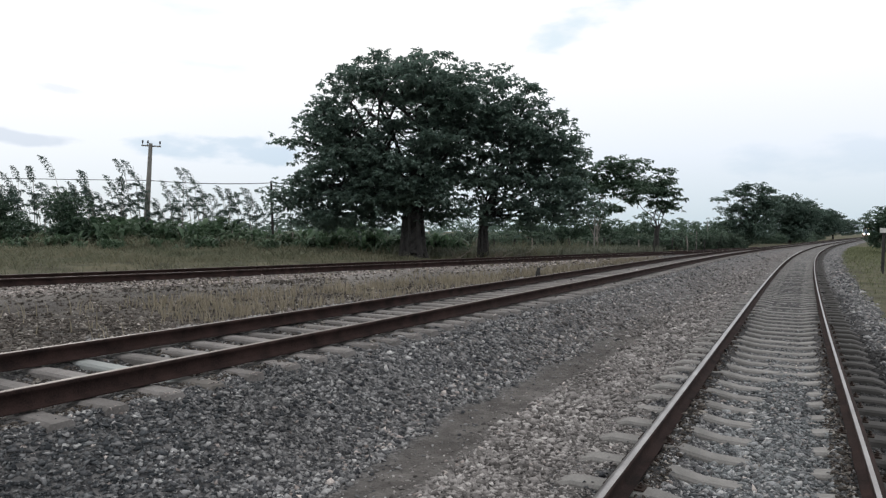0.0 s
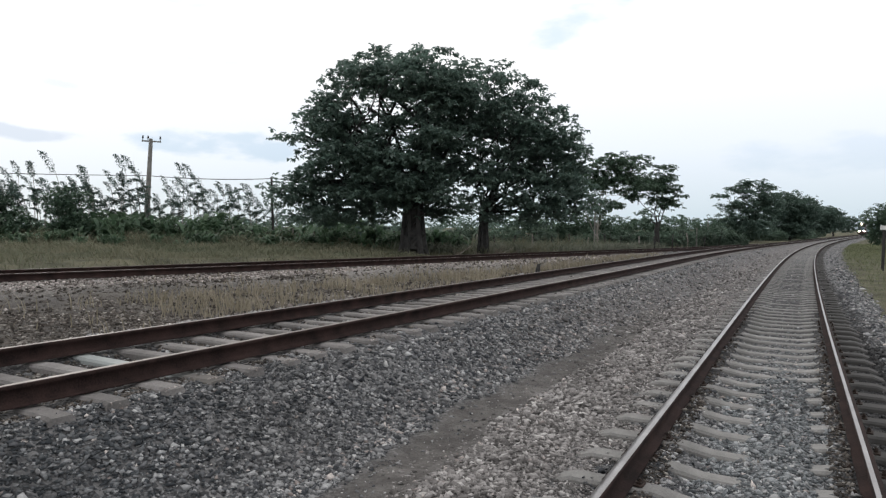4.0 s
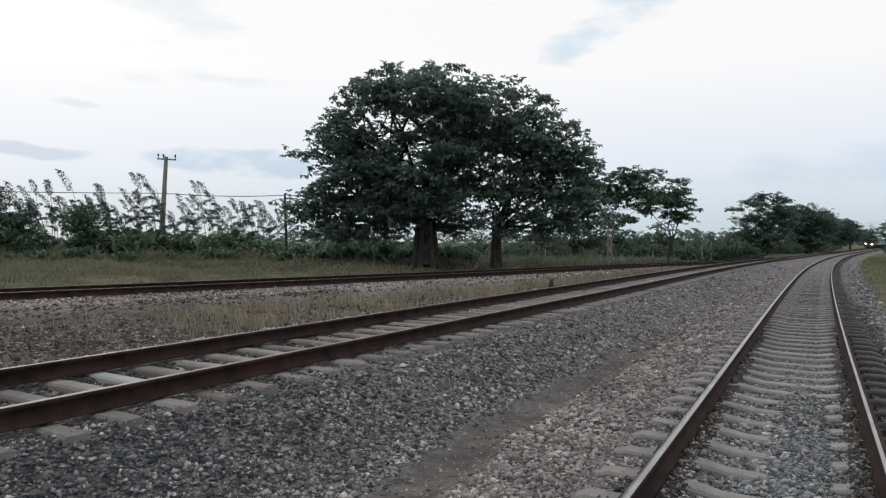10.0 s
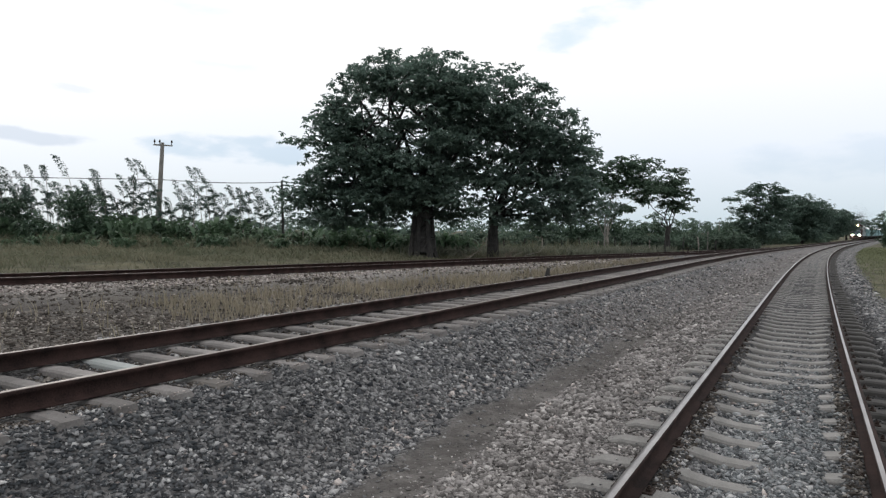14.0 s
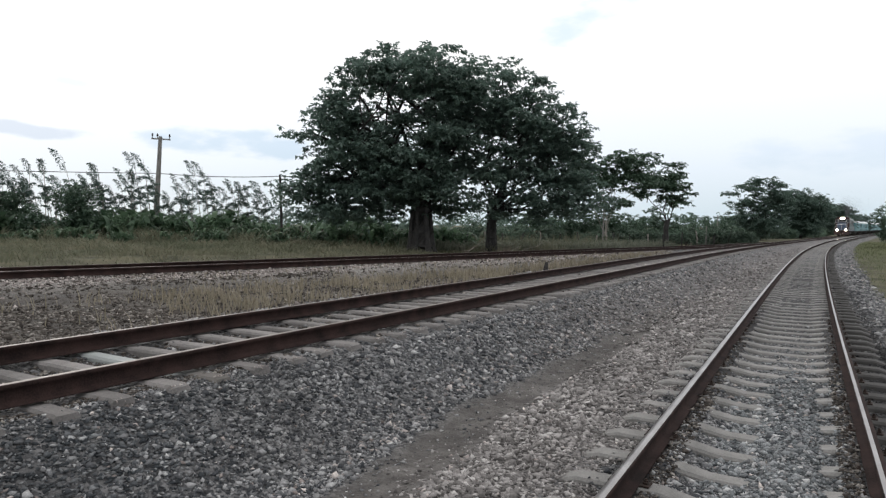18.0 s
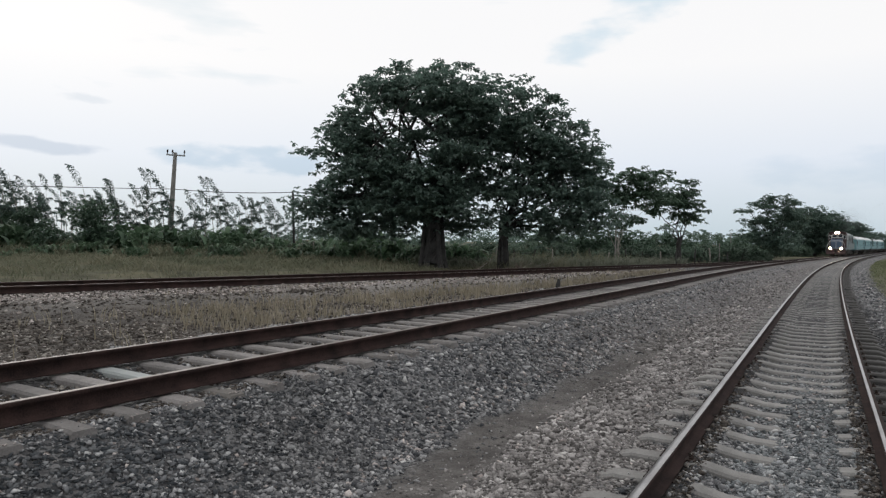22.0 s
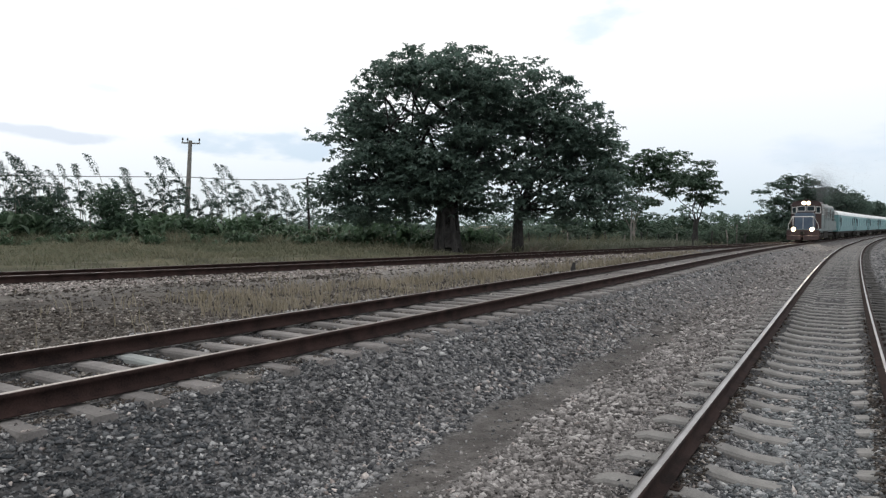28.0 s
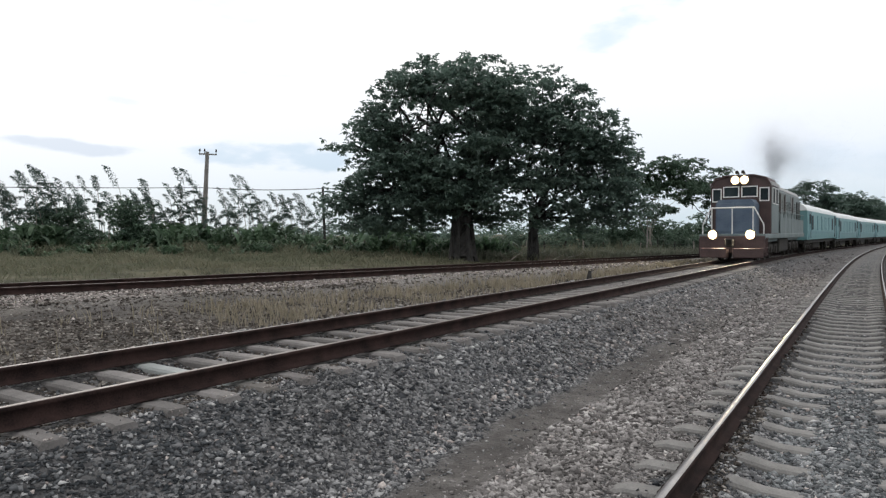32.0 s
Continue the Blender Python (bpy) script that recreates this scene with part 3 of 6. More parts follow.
def build_ground():
    w = steps([(-2600, -600, 250), (-600, -120, 40), (-120, -40, 4), (-40, -12, 0.7), (-12, -2, 0.12), (-2, 1.6, 0.075), (1.6, 5, 0.12), (5, 14, 0.4), (14, 60, 3), (60, 400, 30), (400, 2600, 220)])
    y = steps([(-300, -40, 26), (-40, 0, 2), (0, 14, 0.11), (14, 30, 0.25), (30, 60, 0.6), (60, 140, 2), (140, 420, 7), (420, 3000, 120)])
    W, Y = np.meshgrid(w, y)
    X = W + X1(np.clip(Y, -40, 420))
    Zv = ground_z(X, np.clip(Y, -200, 419))
    Zv = np.where(Y > 400, 0.0, Zv)
    n, m = X.shape
    V = np.stack([X, Y, Zv], -1).reshape(-1, 3)
    i = np.arange(n * m).reshape(n, m)
    F = np.stack([i[:-1, :-1], i[:-1, 1:], i[1:, 1:], i[1:, :-1]], -1).reshape(-1, 4)
    me = np_mesh("ground", V, F, True)
    x, yy = V[:, 0], V[:, 1]
    u1, u2, u3 = offset(X1, x, yy), offset(X2, x, yy), offset(X3, x, yy)
    jag = 0.22 * lumps(x, yy, 2.3, 5) + 0.1 * lumps(x, yy, 7, 8)
    path = smooth01(-np.abs(u1 + path_line(yy) + 0.3 * jag), -0.36, -0.18) * smooth01(-yy, -22, -13)
    right = smooth01(u1 + 0.6 * jag - verge(yy), -0.25, 0.25)
    far1 = smooth01(yy, 15, 26)
    # Oil outside the right rail, with the rail's shadow put into the colour.
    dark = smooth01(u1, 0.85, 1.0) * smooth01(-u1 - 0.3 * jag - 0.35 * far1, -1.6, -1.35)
    # Greasy strips beside both rails; the rails' shade is painted in with them.
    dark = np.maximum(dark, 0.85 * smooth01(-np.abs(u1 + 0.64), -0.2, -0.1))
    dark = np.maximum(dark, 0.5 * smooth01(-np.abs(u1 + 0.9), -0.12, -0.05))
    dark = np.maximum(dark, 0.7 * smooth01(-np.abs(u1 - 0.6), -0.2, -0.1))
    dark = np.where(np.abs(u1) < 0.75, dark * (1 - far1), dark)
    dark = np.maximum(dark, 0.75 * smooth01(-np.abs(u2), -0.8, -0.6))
    # Shading among the stones, painted as darker gaps between the near sleepers.
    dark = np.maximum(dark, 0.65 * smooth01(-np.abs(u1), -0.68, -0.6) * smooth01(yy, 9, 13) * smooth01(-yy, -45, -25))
    dark = np.maximum(dark, 0.4 * fresh(x, yy, u2))
    strip = smooth01(-u2 + 2 * jag, 2.0, 3.2) * smooth01(u3 + 2 * jag, 1.5, 3.0)
    dark = np.maximum(dark, 0.35 * strip * smooth01(-x / np.maximum(yy, 1), 0.33, 0.5) * smooth01(yy, 2, 5))
    behind = smooth01(-u3 + jag, 1.8, 2.6) * smooth01(-u2, 2.2, 3)
    dark = np.maximum(dark, 0.25 * smooth01(-u3 + jag, 1.4, 2.0) * smooth01(u3 + 2 * jag, -5.5, -3.0) * smooth01(-u2, 2.2, 3) * smooth01(-x, -4, 2))
    pale = smooth01(-np.abs(u3 - 1.2), -1.6, -0.7) * smooth01(-u2, 2.2, 3)
    warm = smooth01(-np.abs(u1 + 1.9), -0.9, -0.2) + strip + 0.8 * smooth01(u2, 1.2, 1.8) * smooth01(-u1, 0.9, 1.2) * smooth01(yy, 8, 15)
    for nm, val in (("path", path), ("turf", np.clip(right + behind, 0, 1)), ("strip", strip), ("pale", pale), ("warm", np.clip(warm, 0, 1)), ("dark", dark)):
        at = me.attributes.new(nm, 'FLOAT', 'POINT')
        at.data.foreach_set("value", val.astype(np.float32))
    m = bpy.data.materials.new("ballast_earth_and_turf")
    m.use_nodes = True
    nt = m.node_tree
    b = nt.nodes["Principled BSDF"]
    b.inputs["Roughness"].default_value = 0.95
    b.inputs["Specular IOR Level"].default_value = 0.2
    co = nt.nodes.new("ShaderNodeTexCoord")

    def noise_ramp(scale, c1, c2, lo=0.35, hi=0.65, detail=4):
        n = nt.nodes.new("ShaderNodeTexNoise")
        n.inputs["Scale"].default_value, n.inputs["Detail"].default_value = scale, detail
        nt.links.new(co.outputs["Object"], n.inputs["Vector"])
        r = nt.nodes.new("ShaderNodeValToRGB")
        r.color_ramp.elements[0].position, r.color_ramp.elements[1].position = lo, hi
        r.color_ramp.elements[0].color, r.color_ramp.elements[1].color = (*c1, 1), (*c2, 1)
        nt.links.new(n.outputs["Fac"], r.inputs["Fac"])
        return r.outputs["Color"], n

    vo = nt.nodes.new("ShaderNodeTexVoronoi")
    vo.inputs["Scale"].default_value = 30
    nt.links.new(co.outputs["Object"], vo.inputs["Vector"])
    stone_r = nt.nodes.new("ShaderNodeValToRGB")
    el = stone_r.color_ramp.elements
    el[0].color, el[1].color = (0.050, 0.052, 0.056, 1), (0.29, 0.287, 0.287, 1)
    mid = el.new(0.6)
    mid.color = (0.158, 0.157, 0.159, 1)
    sep = nt.nodes.new("ShaderNodeSeparateColor")
    nt.links.new(vo.outputs["Color"], sep.inputs["Color"])
    nt.links.new(sep.outputs["Red"], stone_r.inputs["Fac"])
    colour = stone_r.outputs["Color"]

    def layer(base, attr, top, gain=1.0):
        a = nt.nodes.new("ShaderNodeAttribute")
        a.attribute_name = attr
        mx = nt.nodes.new("ShaderNodeMix")
        mx.data_type = 'RGBA'
        fac = a.outputs["Fac"]
        if gain != 1.0:
            g = nt.nodes.new("ShaderNodeMath")
            g.operation = 'MULTIPLY'
            g.inputs[1].default_value = gain
            nt.links.new(fac, g.inputs[0])
            fac = g.outputs[0]
        nt.links.new(fac, mx.inputs["Factor"])
        nt.links.new(base, mx.inputs["A"])
        nt.links.new(top, mx.inputs["B"])
        return mx.outputs["Result"]

    warm_c, _ = noise_ramp(11, (0.120, 0.111, 0.109), (0.285, 0.266, 0.260))
    colour = layer(colour, "warm", warm_c, 0.55)
    strip_c, _ = noise_ramp(1.4, (0.064, 0.057, 0.048), (0.145, 0.130, 0.108))
    colour = layer(colour, "strip", strip_c, 0.75)
    pale_c, _ = noise_ramp(14, (0.16, 0.145, 0.13), (0.40, 0.375, 0.345))
    colour = layer(colour, "pale", pale_c, 0.55)
    path_c, _ = noise_ramp(5, (0.086, 0.080, 0.076), (0.156, 0.147, 0.140))
    colour = layer(colour, "path", path_c, 0.95)
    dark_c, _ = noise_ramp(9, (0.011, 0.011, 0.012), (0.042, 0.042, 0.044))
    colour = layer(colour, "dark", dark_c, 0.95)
    turf_c, _ = noise_ramp(0.9, (0.066, 0.070, 0.044), (0.136, 0.128, 0.084))
    colour = layer(colour, "turf", turf_c)
    big, _ = noise_ramp(0.7, (0.78, 0.78, 0.78), (1.12, 1.12, 1.12), 0.3, 0.7, 3)
    mul = nt.nodes.new("ShaderNodeMix")
    mul.data_type, mul.blend_type = 'RGBA', 'MULTIPLY'
    mul.inputs["Factor"].default_value = 1.0
    nt.links.new(colour, mul.inputs["A"])
    nt.links.new(big, mul.inputs["B"])
    nt.links.new(mul.outputs["Result"], b.inputs["Base Color"])
    fine, nf = noise_ramp(45, (0, 0, 0), (1, 1, 1))
    hmix = nt.nodes.new("ShaderNodeMath")
    hmix.operation = 'MULTIPLY_ADD'
    hmix.inputs[1].default_value = -1.0
    nt.links.new(vo.outputs["Distance"], hmix.inputs[0])
    nt.links.new(nf.outputs["Fac"], hmix.inputs[2])
    bp = nt.nodes.new("ShaderNodeBump")
    bp.inputs["Strength"].default_value, bp.inputs["Distance"].default_value = 0.8, 0.03
    nt.links.new(hmix.outputs[0], bp.inputs["Height"])
    nt.links.new(bp.outputs["Normal"], b.inputs["Normal"])
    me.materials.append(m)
    return tagged(new("ground", me), "level ground of grey ballast, bare earth path and rough turf", "ground", kind="structure")


build_ground()


# ---- rails and sleepers ----
PROFILE = [(-0.075, 0), (0.075, 0), (0.075, 0.012), (0.022, 0.028), (0.010, 0.045), (0.010, 0.120), (0.034, 0.134), (0.036, 0.160),
           (0.028, 0.170), (0.002, 0.1705), (-0.028, 0.170), (-0.036, 0.160), (-0.034, 0.134), (-0.010, 0.120), (-0.010, 0.045), (-0.022, 0.028), (-0.075, 0.012)]


def sweep_rail(track, side, s0, s1, head):
    s = s0
    ss = [s0]
    while s < s1:
        s += 0.35 if s - s0 < 60 else 0.8 if s - s0 < 140 else 2.5
        ss.append(min(s, s1))
    x, y, z, a = track.at(np.array(ss))
    n, k = len(ss), len(PROFILE)
    V = np.zeros((n, k, 3))
    for j, (u, h) in enumerate(PROFILE):
        o = side * 0.7525 + u
        V[:, j, 0] = x + o * np.cos(a)
        V[:, j, 1] = y - o * np.sin(a)
        V[:, j, 2] = z - RAIL_H + h * RAIL_H / 0.17
    i = np.arange(n * k).reshape(n, k)
    F = np.stack([i[:-1], np.roll(i, -1, 1)[:-1], np.roll(i, -1, 1)[1:], i[1:]], -1)
    worn = (9,) if side > 0 and head is M_SHINE else (8, 9)
    mats = np.tile(np.array([1 if j in worn else 0 for j in range(k)], dtype=np.int32), n - 1)
    me = np_mesh("rail", V.reshape(-1, 3), F.reshape(-1, 4))
    me.materials.append(M_RUST)
    me.materials.append(head)
    me.polygons.foreach_set("material_index", mats)
    return me


def sleeper_dished():
    """Concrete sleeper with raised rail seats and a sunken waist."""
    bm = bmesh.new()
    prof = [(-1.25, -0.045, 0.105), (-1.12, -0.004, 0.11), (-0.55, 0.0, 0.108), (-0.30, -0.04, 0.10), (0.30, -0.04, 0.10), (0.55, 0.0, 0.108), (1.12, 0.0, 0.11), (1.25, -0.045, 0.105)]
    rows = []
    for x, z, w in prof:
        rows.append([bm.verts.new(p) for p in ((x, -w, -0.2), (x, -w + 0.012, z - 0.02), (x, -w + 0.03, z), (x, w - 0.03, z), (x, w - 0.012, z - 0.02), (x, w, -0.2))])
    for a, b in zip(rows, rows[1:]):
        for k in range(5):
            bm.faces.new((a[k], b[k], b[k + 1], a[k + 1]))
    bm.faces.new(rows[0])
    bm.faces.new(rows[-1][::-1])
    bmesh.ops.recalc_face_normals(bm, faces=bm.faces)
    me = bpy.data.meshes.new("sleeper")
    bm.to_mesh(me)
    bm.free()
    me.materials.append(M_CONC_STAIN_SHADE)
    return me


def sleeper_flat(material, seed):
    """Straight concrete sleeper with chipped ends."""
    rnd = random.Random(seed)
    bm = bmesh.new()
    prof = [-1.17, -1.13, -0.5, 0.5, 1.13, 1.17]
    rows = []
    for i, x in enumerate(prof):
        e = 0.010 if i in (0, 5) else 0.0
        w = 0.096 + rnd.uniform(-0.006, 0.006)
        dz = rnd.uniform(-0.012, 0.004) - e
        rows.append([bm.verts.new(p) for p in ((x, -w, -0.22), (x, -w + 0.01, dz - 0.022), (x, -w + 0.028, dz), (x, w - 0.028, dz), (x, w - 0.01, dz - 0.022), (x, w, -0.22))])
    for a, b in zip(rows, rows[1:]):
        for k in range(5):
            bm.faces.new((a[k], b[k], b[k + 1], a[k + 1]))
    bm.faces.new(rows[0])
    bm.faces.new(rows[-1][::-1])
    bmesh.ops.recalc_face_normals(bm, faces=bm.faces)
    me = bpy.data.meshes.new("sleeper")
    bm.to_mesh(me)
    bm.free()
    me.materials.append(material)
    return me


def clip_mesh():
    """Spring clip with its bolt on a base plate."""
    bm = bmesh.new()
    box(bm, 0, 0, 0.012, 0.13, 0.15, 0.024, 0.004)
    box(bm, 0.012, 0, 0.04, 0.05, 0.07, 0.035, 0.006)
    tube(bm, (0.015, 0, 0.03), (0.015, 0, 0.095), 0.014, seg=6)
    tube(bm, (0.015, 0, 0.055), (0.015, 0, 0.075), 0.026, seg=6)
    me = bpy.data.meshes.new("rail_clip")
    bm.to_mesh(me)
    bm.free()
    me.materials.append(M_CLIP)
    return me


def build_track(track, label, head, meshes, y0, y1, pitch, phase, n_clip, rail_end, drop=0.0, skew=0.0):
    root = thing("railway_track", label, "railway track", "tracks")
    s_end = track.s_of(rail_end)
    for side in (-1, 1):
        part("rail", sweep_rail(track, side, 0.0, s_end, head), None, root)
    clip = clip_mesh()
    s0, s1 = track.s_of(y0), track.s_of(y1)
    k0 = math.ceil((s0 - phase) / pitch)
    rnd = random.Random(int(y1))
    k = k0
    while phase + k * pitch < s1:
        s = phase + k * pitch + rnd.uniform(-0.018, 0.018)
        x, y, z, a = track.at(s)
        me = meshes(k) if callable(meshes) else meshes[(k - k0) % len(meshes)]
        ob = part("sleeper", me, None, root, m=pose(x, y, z - RAIL_H + drop - rnd.uniform(0, 0.012), 0, rnd.uniform(-0.5, 0.5), -math.degrees(a) + skew + rnd.uniform(-0.9, 0.9)))
        if k - k0 < n_clip:
            for o, turn in ((-0.7525 - 0.10, 180), (-0.7525 + 0.10, 0), (0.7525 - 0.10, 180), (0.7525 + 0.10, 0)):
                part("rail_clip", clip, None, ob, m=pose(o, 0, 0.002, 0, 0, turn) @ Matrix.Diagonal((0.62, 0.7, 0.5, 1)))
        k += 1
    return root


DISHED = [sleeper_dished()]
FLAT = [sleeper_flat(M_CONC_DARK, i) for i in range(5)]
PALE, PALE_AT = sleeper_flat(M_CONC_PALE, 9), 42
build_track(T1, "rusty rails with shiny heads on dished concrete sleepers in ballast", M_SHINE, DISHED, -14, 110, 0.587, 33.72 - 30 * 0.587, 54, 320, skew=-5.0)
build_track(T2, "rusty brown rails on flat grey sleepers on raised ballast", M_DULL, lambda k: PALE if k == PALE_AT else FLAT[(k * 7) % 5], -14, 110, 0.445, 35.925 - 40 * 0.445, 0, 418, drop=-0.012)
build_track(T3, "dark rusty rails half sunk in pale gravel and dry grass", M_DULL, FLAT, -4, 60, 0.62, 0.0, 0, 73.5, drop=-0.03)


# ---- loose stones of the ballast ----
def stone_shapes(count, seed):
    """Broken, angular stones."""
    v = np.array([(1, 0, 0), (-1, 0, 0), (0, 1, 0), (0, -1, 0), (0, 0, 1), (0, 0, -1)], float)
    f = np.array([(0, 2, 4), (2, 1, 4), (1, 3, 4), (3, 0, 4), (2, 0, 5), (1, 2, 5), (3, 1, 5), (0, 3, 5)])
    rng = np.random.default_rng(seed)
    out = []
    for _ in range(count):
        w = v * rng.uniform(0.7, 1.45, (6, 1)) + rng.uniform(-0.5, 0.5, v.shape)
        w = w * np.array([1.25, rng.uniform(0.6, 0.95), rng.uniform(0.42, 0.8)])
        out.append(w)
    return np.array(out), f


def scatter_stones(name, label, xy, size, material, seed, sink=0.35, level=None):
    rng = np.random.default_rng(seed)
    shapes, f = stone_shapes(40, seed)
    n = len(xy)
    pick = rng.integers(0, len(shapes), n)
    V = shapes[pick] * size[:, None, None]
    yaw, tilt = rng.uniform(0, 6.283, n), rng.normal(0, 0.6, n)
    c, s = np.cos(tilt)[:, None], np.sin(tilt)[:, None]
    x, y, z = V[:, :, 0], V[:, :, 1], V[:, :, 2]
    y, z = y * c - z * s, y * s + z * c
    c, s = np.cos(yaw)[:, None], np.sin(yaw)[:, None]
    x, y = x * c - y * s, x * s + y * c
    gz = ground_z(xy[:, 0], xy[:, 1]) if level is None else level
    V = np.stack([x + xy[:, :1], y + xy[:, 1:], z + (gz + size * (0.55 - sink))[:, None]], -1)
    k = shapes.shape[1]
    F = (f[None] + (np.arange(n) * k)[:, None, None]).reshape(-1, 3)
    me = np_mesh(name, V.reshape(-1, 3), F)
    me.materials.append(material)
    return tagged(new(name, me), label, "gravel", kind="stuff")


def in_view(rng, n, y0, y1, pad=1.0):
    """Even spread over the widening strip before the camera."""
    y = np.sqrt(rng.uniform(y0 ** 2, y1 ** 2, n))
    x = rng.uniform(-(0.74 * y + pad), 0.68 * y + pad)
    return x, y


def build_ballast():
    rng = np.random.default_rng(7)
    grey, brown, white, litter, oily, newer, clean = [], [], [], [], [], [], []
    for y0, y1, dens, big, lo in ((3.4, 6.5, 2450, 0.0142, 0.5), (6.5, 11, 1090, 0.018, 0.5), (11, 18, 400, 0.0215, 0.6), (18, 32, 95, 0.028, 0.6), (32, 60, 16, 0.038, 0.7)):
        area = 0.71 * (y1 ** 2 - y0 ** 2) + 1.0 * (y1 - y0)
        n = int(area * dens)
        x, y = in_view(rng, n, y0, y1, 0.5)
        u1, u2, u3 = offset(X1, x, y), offset(X2, x, y), offset(X3, x, y)
        size = big * np.clip(rng.lognormal(0, 0.38, n), lo, 2.3)
        jag = 0.25 * lumps(x, y, 2.3, 5) + 0.12 * lumps(x, y, 7, 8)
        keep = rng.random(n) < 1 - 0.75 * smooth01(y, 24, 58)
        onpath = (np.abs(u1 + path_line(y) + 0.4 * jag) < 0.29) & (y + 8 * (rng.random(n) - 0.5) < 15)
        keep &= ~(onpath & (rng.random(n) > 0.12))
        size = np.where(onpath, size * 0.6, size)
        beside = (np.abs(np.abs(u1 + path_line(y) + 0.1) - 0.42) < 0.12) & (rng.random(n) < 0.05) & (y < 13)
        size = np.where(beside, np.minimum(size * 1.5, 0.03), size)
        keep &= u1 + 0.6 * jag < verge(y) + 0.15
        keep &= ~((u2 < -2.6) & (u3 > 2.2) & (rng.random(n) > 0.34))
        keep &= u3 > -2.2
        # fewer and smaller stones on and between the sleepers
        size = np.where((np.abs(u2) < 1.2) | (np.abs(np.abs(u1) - 0.95) < 0.4), size * 0.75, size)
        keep &= ~((np.abs(u2) < 0.6) & (rng.random(n) > 0.75))
        keep &= ~((np.abs(u2 - 1.0) < 0.22) & (y > 7) & (rng.random(n) > 0.35))
        keep &= ~((np.abs(u1 - 1.2) < 0.3) & (rng.random(n) > 0.4))
        for u in (u1, u2):
            keep &= np.abs(np.abs(u) - 0.7525) > 0.085 + size * 0.5
        size = np.where((np.abs(u1) < 0.6) & (y > 6), size * (1 - 0.45 * smooth01(y, 6, 11)), size)
        keep &= ~((np.abs(u1) < 0.68) & (rng.random(n) < 0.5 * smooth01(y, 6.5, 9) + 0.4 * smooth01(y, 10, 15)))
        wh = (u2 < -2.4) & (u3 < 2.0 + jag) & (rng.random(n) < 0.72) | (rng.random(n) < 0.016 + 0.02 * smooth01(y, 7, 11)) | beside
        size = np.where(wh & (u2 < -2.4), size * 0.8, size)
        br = (np.abs(u1 + 1.7) < 0.75 + jag) & ~wh
        br |= (u2 > 1.3) & (u1 < -0.9) & (rng.random(n) < 0.7 * smooth01(y, 8, 14)) & ~wh
        size = np.where(br & (y < 14), size * 1.2, size)
        li = (u2 < -2.2 + jag) & ~wh
        # Stones outside the right rail, coloured for oil and for the rail's shade.
        oil_shade = (u1 > 0.8) & (u1 < 1.5 + jag - 0.32 * smooth01(y, 8.5, 13.5))
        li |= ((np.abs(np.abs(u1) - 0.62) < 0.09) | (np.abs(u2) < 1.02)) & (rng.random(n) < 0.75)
        wh, br = wh & ~oil_shade & ~li, br & ~oil_shade & ~li
        gr = ~wh & ~br & ~li & ~oil_shade
        nw = gr & (rng.random(n) < 0.85 * fresh(x, y, u2))
        gr &= ~nw
        cn = gr & (np.abs(u1 - 0.1 + 0.3 * jag) < 0.45) & (rng.random(n) < 0.8)
        gr &= ~cn
        for sel, store in ((gr, grey), (br, brown), (wh, white), (li & ~oil_shade, litter), (oil_shade, oily), (nw, newer), (cn, clean)):
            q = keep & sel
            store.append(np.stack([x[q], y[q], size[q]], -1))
    for name, label, store, m, seed in (("grey_gravel", "angular crushed grey ballast stones along the tracks", grey, M_STONE, 1),
                                        ("brown_gravel", "dusty brownish ballast stones beside the sleepers", brown, M_STONE_WARM, 2),
                                        ("dark_gravel", "newer dark blue-grey ballast stones below the sleepers", newer, M_STONE_NEW, 8),
                                        ("clean_gravel", "clean pale blue-grey ballast stones between the near rails", clean, M_STONE_CLEAN, 10),
                                        ("oily_gravel", "blackened oily stones along the near rails, rail shade coloured in", oily, M_STONE_OIL_SHADE, 6),
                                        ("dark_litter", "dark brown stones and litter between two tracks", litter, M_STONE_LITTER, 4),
                                        ("pale_gravel", "scattered pale limestone chips by the far rails", white, M_STONE_WHITE, 3)):
        a = np.concatenate(store)
        scatter_stones(name, label, a[:, :2], a[:, 2], m, seed)
    rnd = random.Random(77)
    chips, level = [], []
    for track, pitch, phase, drop, n in ((T1, 0.587, 33.72 - 30 * 0.587, 0.012, 13), (T2, 0.445, 35.925 - 40 * 0.445, 0.028, 9)):
        s = phase % pitch
        while s < track.s_of(20):
            x, y, z, a = track.at(s)
            for _ in range(n if y > 3 else 0):
                u = rnd.choice((-1, 1)) * rnd.choice((rnd.uniform(0.86, 1.16), rnd.uniform(0.88, 1.0), rnd.uniform(0.5, 0.65)))
                if track is T1 and u > 0.8:
                    continue
                w = rnd.uniform(-0.07, 0.07)
                size = rnd.uniform(0.004, 0.013)
                chips.append((x + math.cos(a) * u + math.sin(a) * w, y - math.sin(a) * u + math.cos(a) * w, size))
                level.append(z - RAIL_H - drop + 0.004)
            s += pitch
    grit, at = [], []
    s = (35.925 - 40 * 0.445) % 0.445
    while s < T2.s_of(12):
        x, y, z, a = T2.at(s)
        if y > 3 and rnd.random() < 0.75:
            for _ in range(rnd.randrange(8, 26)):
                u, w = 1.135 + abs(rnd.gauss(0, 0.025)), rnd.uniform(-0.085, 0.085)
                grit.append((x + math.cos(a) * u + math.sin(a) * w, y - math.sin(a) * u + math.cos(a) * w, rnd.uniform(0.004, 0.010)))
                at.append(z - RAIL_H - 0.019 - max(u - 1.165, 0) * 1.2)
